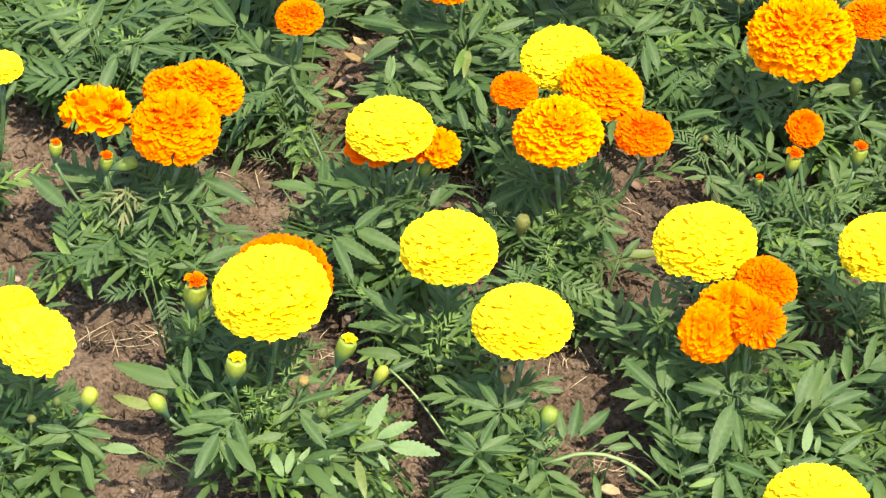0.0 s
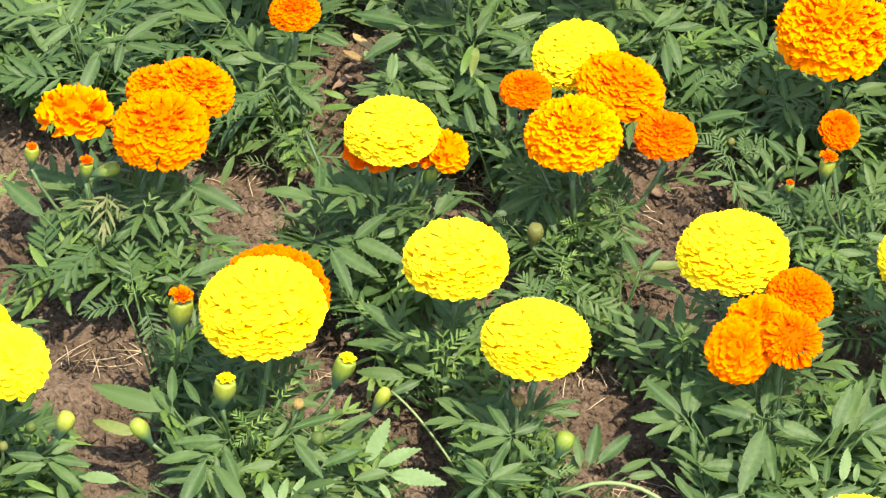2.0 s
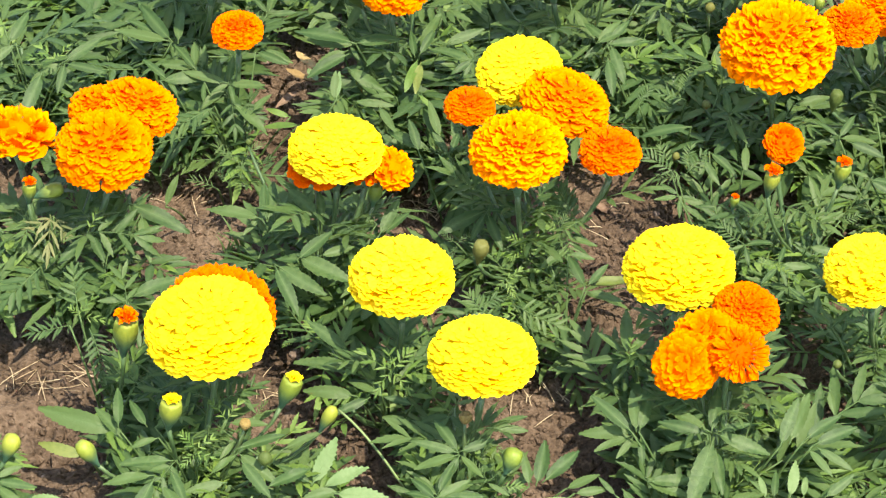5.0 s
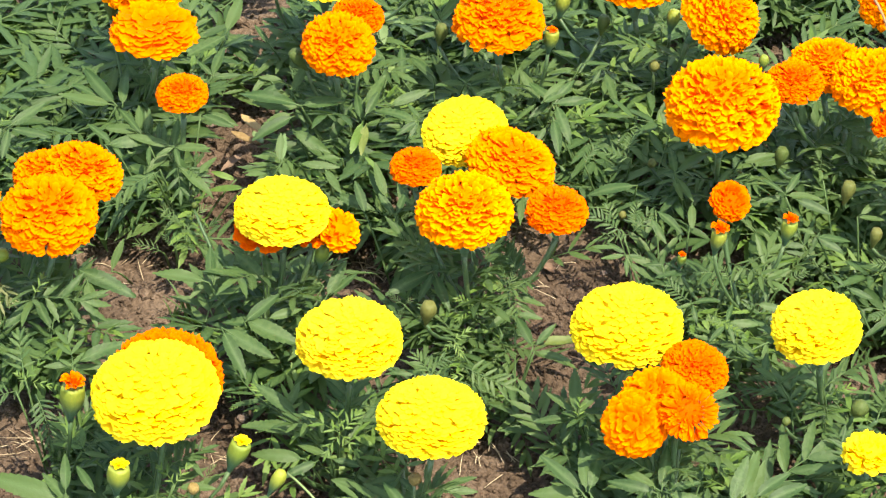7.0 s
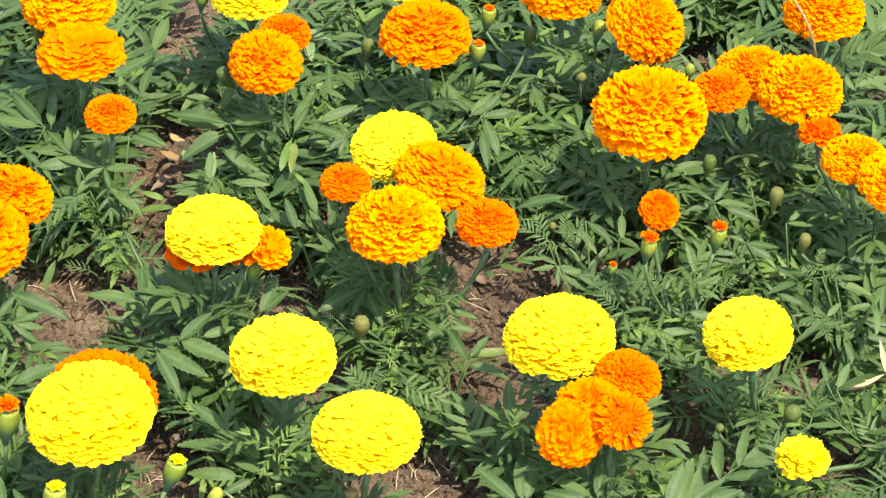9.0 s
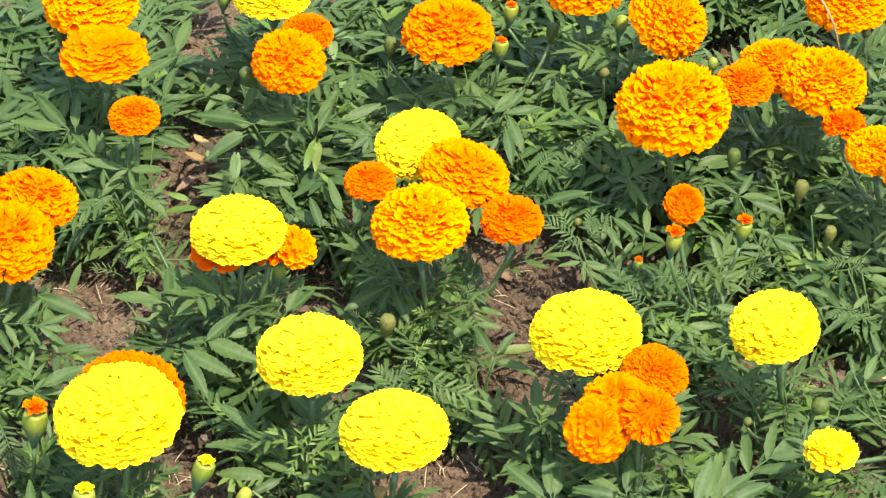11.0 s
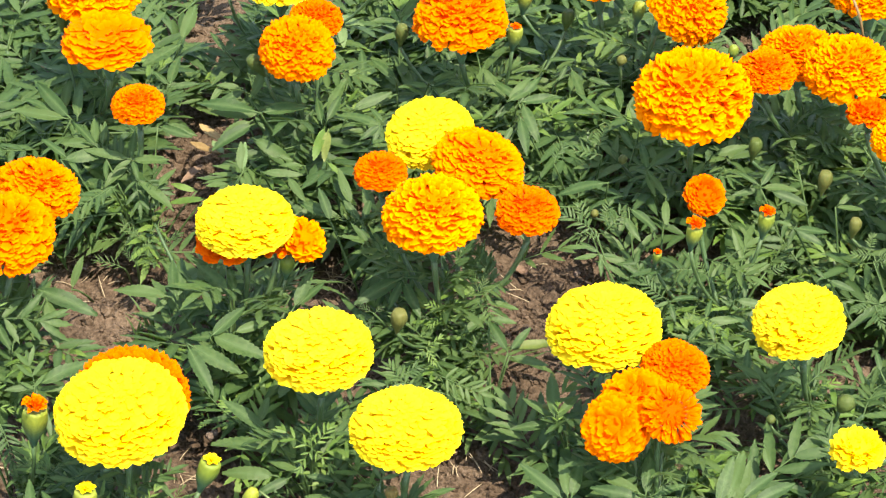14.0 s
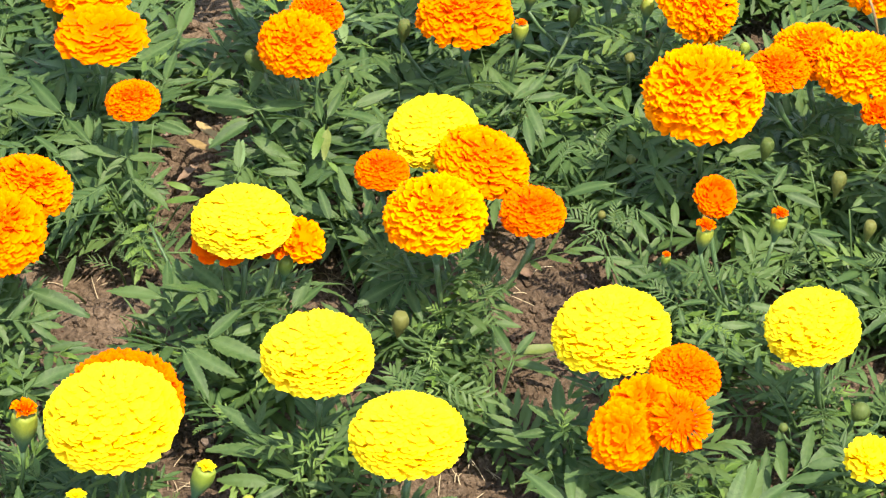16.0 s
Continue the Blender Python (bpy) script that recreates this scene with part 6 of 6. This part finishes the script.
leaf_on(bed_o, 0.021, 2.151, 0.090, 0.034, 2.137, 0.084, "fresh", 15)
leaf_on(bed_o, 0.030, 2.101, 0.070, -0.006, 2.115, 0.076, "blade", 271)
leaf_on(bed_p, 0.131, 2.230, 0.100, 0.125, 2.213, 0.092, "blade", 75)
leaf_on(bed_p, 0.131, 2.230, 0.100, 0.143, 2.210, 0.091, "blade", 76)
leaf_on(bed_p, 0.183, 2.195, 0.110, 0.164, 2.214, 0.118, "blade", 77)
leaf_on(bed_p, 0.184, 2.195, 0.110, 0.202, 2.216, 0.119, "blade", 78)
leaf_on(bed_p, 0.169, 2.206, 0.100, 0.151, 2.191, 0.093, "blade", 83)
leaf_on(bed_p, 0.181, 2.208, 0.100, 0.163, 2.194, 0.094, "blade", 84)
leaf_on(bed_p, 0.113, 2.234, 0.100, 0.130, 2.241, 0.103, "blade", 182)
leaf_on(bed_p, 0.114, 2.232, 0.100, 0.107, 2.220, 0.095, "blade", 183)
leaf_on(bed_p, 0.115, 2.232, 0.100, 0.126, 2.222, 0.096, "blade", 184)
leaf_on(bed_p, 0.173, 2.194, 0.110, 0.196, 2.214, 0.119, "blade", 186)
leaf_on(bed_p, 0.173, 2.193, 0.110, 0.200, 2.206, 0.116, "blade", 187)
leaf_on(bed_p, 0.174, 2.208, 0.100, 0.156, 2.237, 0.113, "blade", 189)
leaf_on(bed_p, 0.213, 2.265, 0.100, 0.238, 2.264, 0.100, "blade", 190)
leaf_on(bed_p, 0.211, 2.274, 0.100, 0.189, 2.280, 0.103, "blade", 191)
leaf_on(bed_p, 0.229, 2.255, 0.100, 0.221, 2.243, 0.094, "blade", 192)
leaf_on(bed_p, 0.232, 2.253, 0.100, 0.241, 2.222, 0.086, "blade", 193)
leaf_on(bed_pa, 0.111, 2.240, 0.100, 0.085, 2.237, 0.099, "blade", 71)
leaf_on(bed_pa, 0.112, 2.238, 0.100, 0.132, 2.223, 0.093, "blade", 72)
leaf_on(bed_pa, 0.112, 2.238, 0.100, 0.107, 2.223, 0.093, "blade", 73)
leaf_on(bed_pa, 0.113, 2.242, 0.100, 0.134, 2.250, 0.104, "blade", 74)
leaf_on(bed_pa, 0.038, 2.275, 0.090, 0.064, 2.277, 0.091, "fresh", 9)
leaf_on(bed_pa, 0.083, 2.227, 0.100, 0.043, 2.216, 0.095, "blade", 177)
leaf_on(bed_pa, 0.057, 2.260, 0.090, 0.056, 2.292, 0.104, "blade", 178)
leaf_on(bed_pa, 0.091, 2.336, 0.100, 0.067, 2.338, 0.101, "wide", 56)
leaf_on(bed_pa, 0.112, 2.235, 0.100, 0.091, 2.238, 0.101, "blade", 181)
leaf_on(bed_pa, 0.084, 2.263, 0.090, 0.066, 2.282, 0.099, "blade", 185)
leaf_on(bed_q, -0.191, 2.229, 0.090, -0.177, 2.203, 0.079, "blade", 11)
leaf_on(bed_q, -0.107, 2.258, 0.100, -0.120, 2.272, 0.106, "blade", 164)
leaf_on(bed_q, -0.107, 2.256, 0.100, -0.097, 2.286, 0.113, "wide", 54)
leaf_on(bed_q, -0.106, 2.256, 0.100, -0.082, 2.257, 0.100, "blade", 165)
leaf_on(bed_q, -0.169, 2.245, 0.100, -0.181, 2.267, 0.110, "blade", 170)
leaf_on(bed_q, -0.164, 2.241, 0.100, -0.150, 2.264, 0.110, "blade", 171)
leaf_on(bed_qa, -0.096, 2.308, 0.110, -0.080, 2.343, 0.126, "wide", 52)
leaf_on(bed_qa, -0.096, 2.305, 0.110, -0.129, 2.284, 0.101, "wide", 53)
leaf_on(bed_qa, -0.096, 2.318, 0.100, -0.086, 2.316, 0.099, "blade", 163)
leaf_on(bed_r, -0.058, 2.331, 0.080, -0.072, 2.352, 0.089, "blade", 173)
leaf_on(bed_r, 0.041, 2.359, 0.090, 0.045, 2.332, 0.078, "palewide", 9)
leaf_on(bed_r, 0.041, 2.361, 0.090, 0.061, 2.352, 0.086, "palewide", 10)
leaf_on(bed_s, 0.253, 2.249, 0.100, 0.245, 2.263, 0.106, "blade", 194)
leaf_on(bed_s, 0.244, 2.334, 0.100, 0.220, 2.343, 0.104, "blade", 195)
leaf_on(bed_s, 0.247, 2.331, 0.100, 0.247, 2.315, 0.093, "young", 34)
leaf_on(bed_s, 0.289, 2.324, 0.100, 0.260, 2.337, 0.106, "blade", 196)
leaf_on(bed_s, 0.288, 2.308, 0.110, 0.259, 2.300, 0.107, "wide", 57)
leaf_on(bed_s, 0.289, 2.313, 0.110, 0.275, 2.337, 0.121, "blade", 197)
leaf_on(bed_s, 0.291, 2.319, 0.100, 0.296, 2.344, 0.112, "blade", 198)
leaf_on(bed_s, 0.273, 2.272, 0.100, 0.295, 2.270, 0.099, "wide", 58)
leaf_on(bed_s, 0.244, 2.251, 0.090, 0.265, 2.243, 0.086, "blade", 199)
leaf_on(bed_u, 0.467, 2.045, 0.100, 0.443, 2.057, 0.105, "wide", 59)
leaf_on(bed_u, 0.467, 2.044, 0.100, 0.451, 2.032, 0.095, "blade", 211)
leaf_on(bed_u, 0.472, 2.044, 0.090, 0.474, 2.054, 0.094, "wide", 60)
leaf_on(bed_u, 0.474, 2.025, 0.090, 0.475, 2.049, 0.101, "wide", 61)
leaf_on(bed_ua, 0.365, 2.071, 0.100, 0.381, 2.090, 0.108, "blade", 200)
leaf_on(bed_ua, 0.365, 2.070, 0.100, 0.396, 2.068, 0.099, "blade", 201)
leaf_on(bed_ua, 0.372, 2.065, 0.100, 0.401, 2.052, 0.094, "blade", 202)
leaf_on(bed_ua, 0.365, 2.073, 0.100, 0.347, 2.086, 0.106, "blade", 203)
leaf_on(bed_ua, 0.367, 2.081, 0.090, 0.344, 2.077, 0.088, "blade", 204)
leaf_on(bed_ua, 0.383, 2.015, 0.100, 0.410, 2.009, 0.097, "blade", 205)
leaf_on(bed_ua, 0.383, 2.017, 0.100, 0.370, 2.023, 0.103, "blade", 206)
leaf_on(bed_ua, 0.383, 2.014, 0.100, 0.404, 2.000, 0.094, "blade", 207)
leaf_on(bed_ua, 0.399, 2.089, 0.100, 0.398, 2.099, 0.104, "blade", 208)
leaf_on(bed_ua, 0.420, 2.039, 0.100, 0.442, 2.036, 0.098, "blade", 209)
leaf_on(bed_ua, 0.422, 2.041, 0.100, 0.440, 2.053, 0.105, "blade", 210)
leaf_on(bed_ua, 0.440, 1.994, 0.090, 0.445, 2.006, 0.095, "fine", 21)
leaf_on(bed_ua, 0.463, 2.004, 0.090, 0.492, 1.998, 0.087, "blade", 213)
leaf_on(bed_w, 0.093, 2.340, 0.100, 0.115, 2.364, 0.111, "blade", 179)
leaf_on(bed_w, 0.083, 2.377, 0.100, 0.082, 2.399, 0.110, "blade", 180)
leaf_on(bed_z, -0.334, 2.244, 0.100, -0.374, 2.233, 0.095, "blade", 1)
leaf_on(bed_z, -0.327, 2.216, 0.100, -0.311, 2.246, 0.114, "blade", 2)
leaf_on(bed_z, -0.321, 2.216, 0.100, -0.349, 2.194, 0.090, "wide", 1)
leaf_on(bed_z, -0.277, 2.187, 0.100, -0.243, 2.179, 0.096, "blade", 3)
leaf_on(bed_z, -0.277, 2.187, 0.100, -0.282, 2.160, 0.088, "blade", 4)
leaf_on(bed_z, -0.278, 2.189, 0.100, -0.246, 2.209, 0.109, "blade", 5)
leaf_on(bed_z, -0.281, 2.201, 0.090, -0.309, 2.187, 0.083, "blade", 6)
leaf_on(bed_z, -0.281, 2.177, 0.110, -0.295, 2.189, 0.115, "young", 1)
leaf_on(bed_z, -0.283, 2.180, 0.110, -0.274, 2.190, 0.114, "young", 2)
leaf_on(bed_z, -0.287, 2.191, 0.100, -0.305, 2.196, 0.102, "young", 3)
leaf_on(bed_z, -0.295, 2.174, 0.100, -0.312, 2.133, 0.081, "blade", 7)
leaf_on(bed_z, -0.320, 2.150, 0.090, -0.359, 2.153, 0.091, "grand", 1)
leaf_on(bed_zb, -0.188, 2.217, 0.100, -0.218, 2.250, 0.115, "blade", 8)
leaf_on(bed_zb, -0.190, 2.218, 0.100, -0.238, 2.225, 0.103, "blade", 9)
leaf_on(bed_zb, -0.183, 2.215, 0.100, -0.180, 2.252, 0.117, "blade", 10)
leaf_on(bed_zb, -0.198, 2.231, 0.100, -0.218, 2.262, 0.114, "blade", 166)
leaf_on(bed_zb, -0.195, 2.229, 0.100, -0.189, 2.258, 0.113, "blade", 167)
leaf_on(bed_zb, -0.200, 2.227, 0.100, -0.227, 2.241, 0.106, "blade", 168)
leaf_on(bed_zb, -0.198, 2.224, 0.100, -0.226, 2.223, 0.100, "blade", 169)
leaf_on(bed_zc, -0.315, 1.930, 0.060, -0.336, 1.953, 0.071, "fresh", 3)
leaf_on(bed_zc, -0.314, 1.928, 0.060, -0.334, 1.894, 0.045, "fresh", 4)
leaf_on(bed_zc, -0.314, 1.930, 0.060, -0.295, 1.900, 0.046, "fresh", 5)
leaf_on(bed_zc, -0.316, 1.931, 0.060, -0.344, 1.934, 0.061, "blade", 38)
leaf_on(back_m, -0.189, 2.354, 0.080, -0.214, 2.339, 0.073, "blade", 172)
leaf_on(back_o, 0.430, 1.852, 0.080, 0.442, 1.874, 0.090, "blade", 221)
leaf_on(back_o, 0.424, 1.860, 0.080, 0.423, 1.877, 0.088, "blade", 222)
leaf_on(back_q, -0.352, 2.300, 0.090, -0.370, 2.269, 0.076, "blade", 12)

straw_patch(0.034, 2.113, 0.023, 0.017, 34, 0)
straw_patch(-0.271, 1.896, 0.034, 0.018, 18, 1, long=0.045)
straw_patch(-0.184, 2.131, 0.026, 0.031, 10, 2)
straw_patch(-0.103, 1.883, 0.019, 0.022, 10, 3)
straw_patch(-0.204, 1.869, 0.029, 0.022, 10, 4)
straw_patch(0.182, 2.082, 0.020, 0.023, 4, 5)
straw_patch(-0.376, 2.131, 0.026, 0.023, 10, 6)
straw_patch(0.108, 1.862, 0.029, 0.029, 12, 7)
straw_patch(0.268, 2.056, 0.019, 0.021, 10, 8)
straw_patch(-0.285, 2.381, 0.022, 0.025, 12, 9)
straw_patch(0.324, 2.083, 0.029, 0.022, 12, 10)
straw_patch(0.146, 1.739, 0.028, 0.021, 14, 11)
straw_patch(-0.337, 2.050, 0.020, 0.015, 10, 12)
dry_leaf(-0.072, 2.224, 0.070, 0.0420, 0.0085, -147, M_TAN, 'tan withered leaf hanging low on a marigold plant', rise=6, curl=0.4)
dry_leaf(-0.079, 2.212, 0.065, 0.0359, 0.0085, -134, M_TAN, 'tan withered leaf hanging low on a marigold plant', rise=6, curl=0.4)
dry_leaf(-0.068, 2.199, 0.075, 0.0232, 0.0070, -157, M_PALE, 'pale bleached leaf among withered leaves', rise=6, curl=0.4)
dry_leaf(-0.093, 2.225, 0.030, 0.0306, 0.0085, 144, M_ROSY, 'withered pinkish brown leaf lying on soil', rise=0, curl=0.4)
dry_leaf(0.166, 1.924, 0.070, 0.0336, 0.0130, 100, M_OLIVE, 'yellowing toothed leaf with a brown tip', rise=5)
dry_leaf(0.045, 2.354, 0.090, 0.0304, 0.0132, 60, M_PALE, 'pale bleached leaf under a gold flower', rise=0)
dry_leaf(0.042, 2.345, 0.080, 0.0202, 0.0091, -10, M_PALE, 'pale bleached leaf under a gold flower', rise=0)
dry_leaf(0.458, 1.888, 0.050, 0.0423, 0.0062, -70, M_DRY, 'curled dry straw-coloured leaf beside the plants', rise=0, curl=1.2)
dry_leaf(0.479, 1.905, 0.060, 0.0358, 0.0063, 10, M_DRY, 'curled dry straw-coloured leaf beside the plants', rise=30, curl=1.2)
dry_leaf(0.043, 1.699, 0.020, 0.0272, 0.0118, -60, M_DRY, 'crumpled dry brown leaf on soil')
dry_leaf(0.132, 1.702, 0.010, 0.0227, 0.0109, 70, M_DRY, 'crumpled dry brown leaf on soil')
dry_leaf(0.175, 2.094, 0.010, 0.0154, 0.0092, 30, M_ROSY, 'small crumpled brown leaf on soil')
grass_tuft(0.121, 1.706, 7, 0.04, 24)
grass_tuft(-0.123, 2.034, 6, 0.04, 25)
grass_tuft(-0.011, 1.706, 6, 0.035, 26)
grass_tuft(0.164, 1.693, 6, 0.04, 27)
grass_tuft(-0.139, 2.050, 4, 0.035, 28)
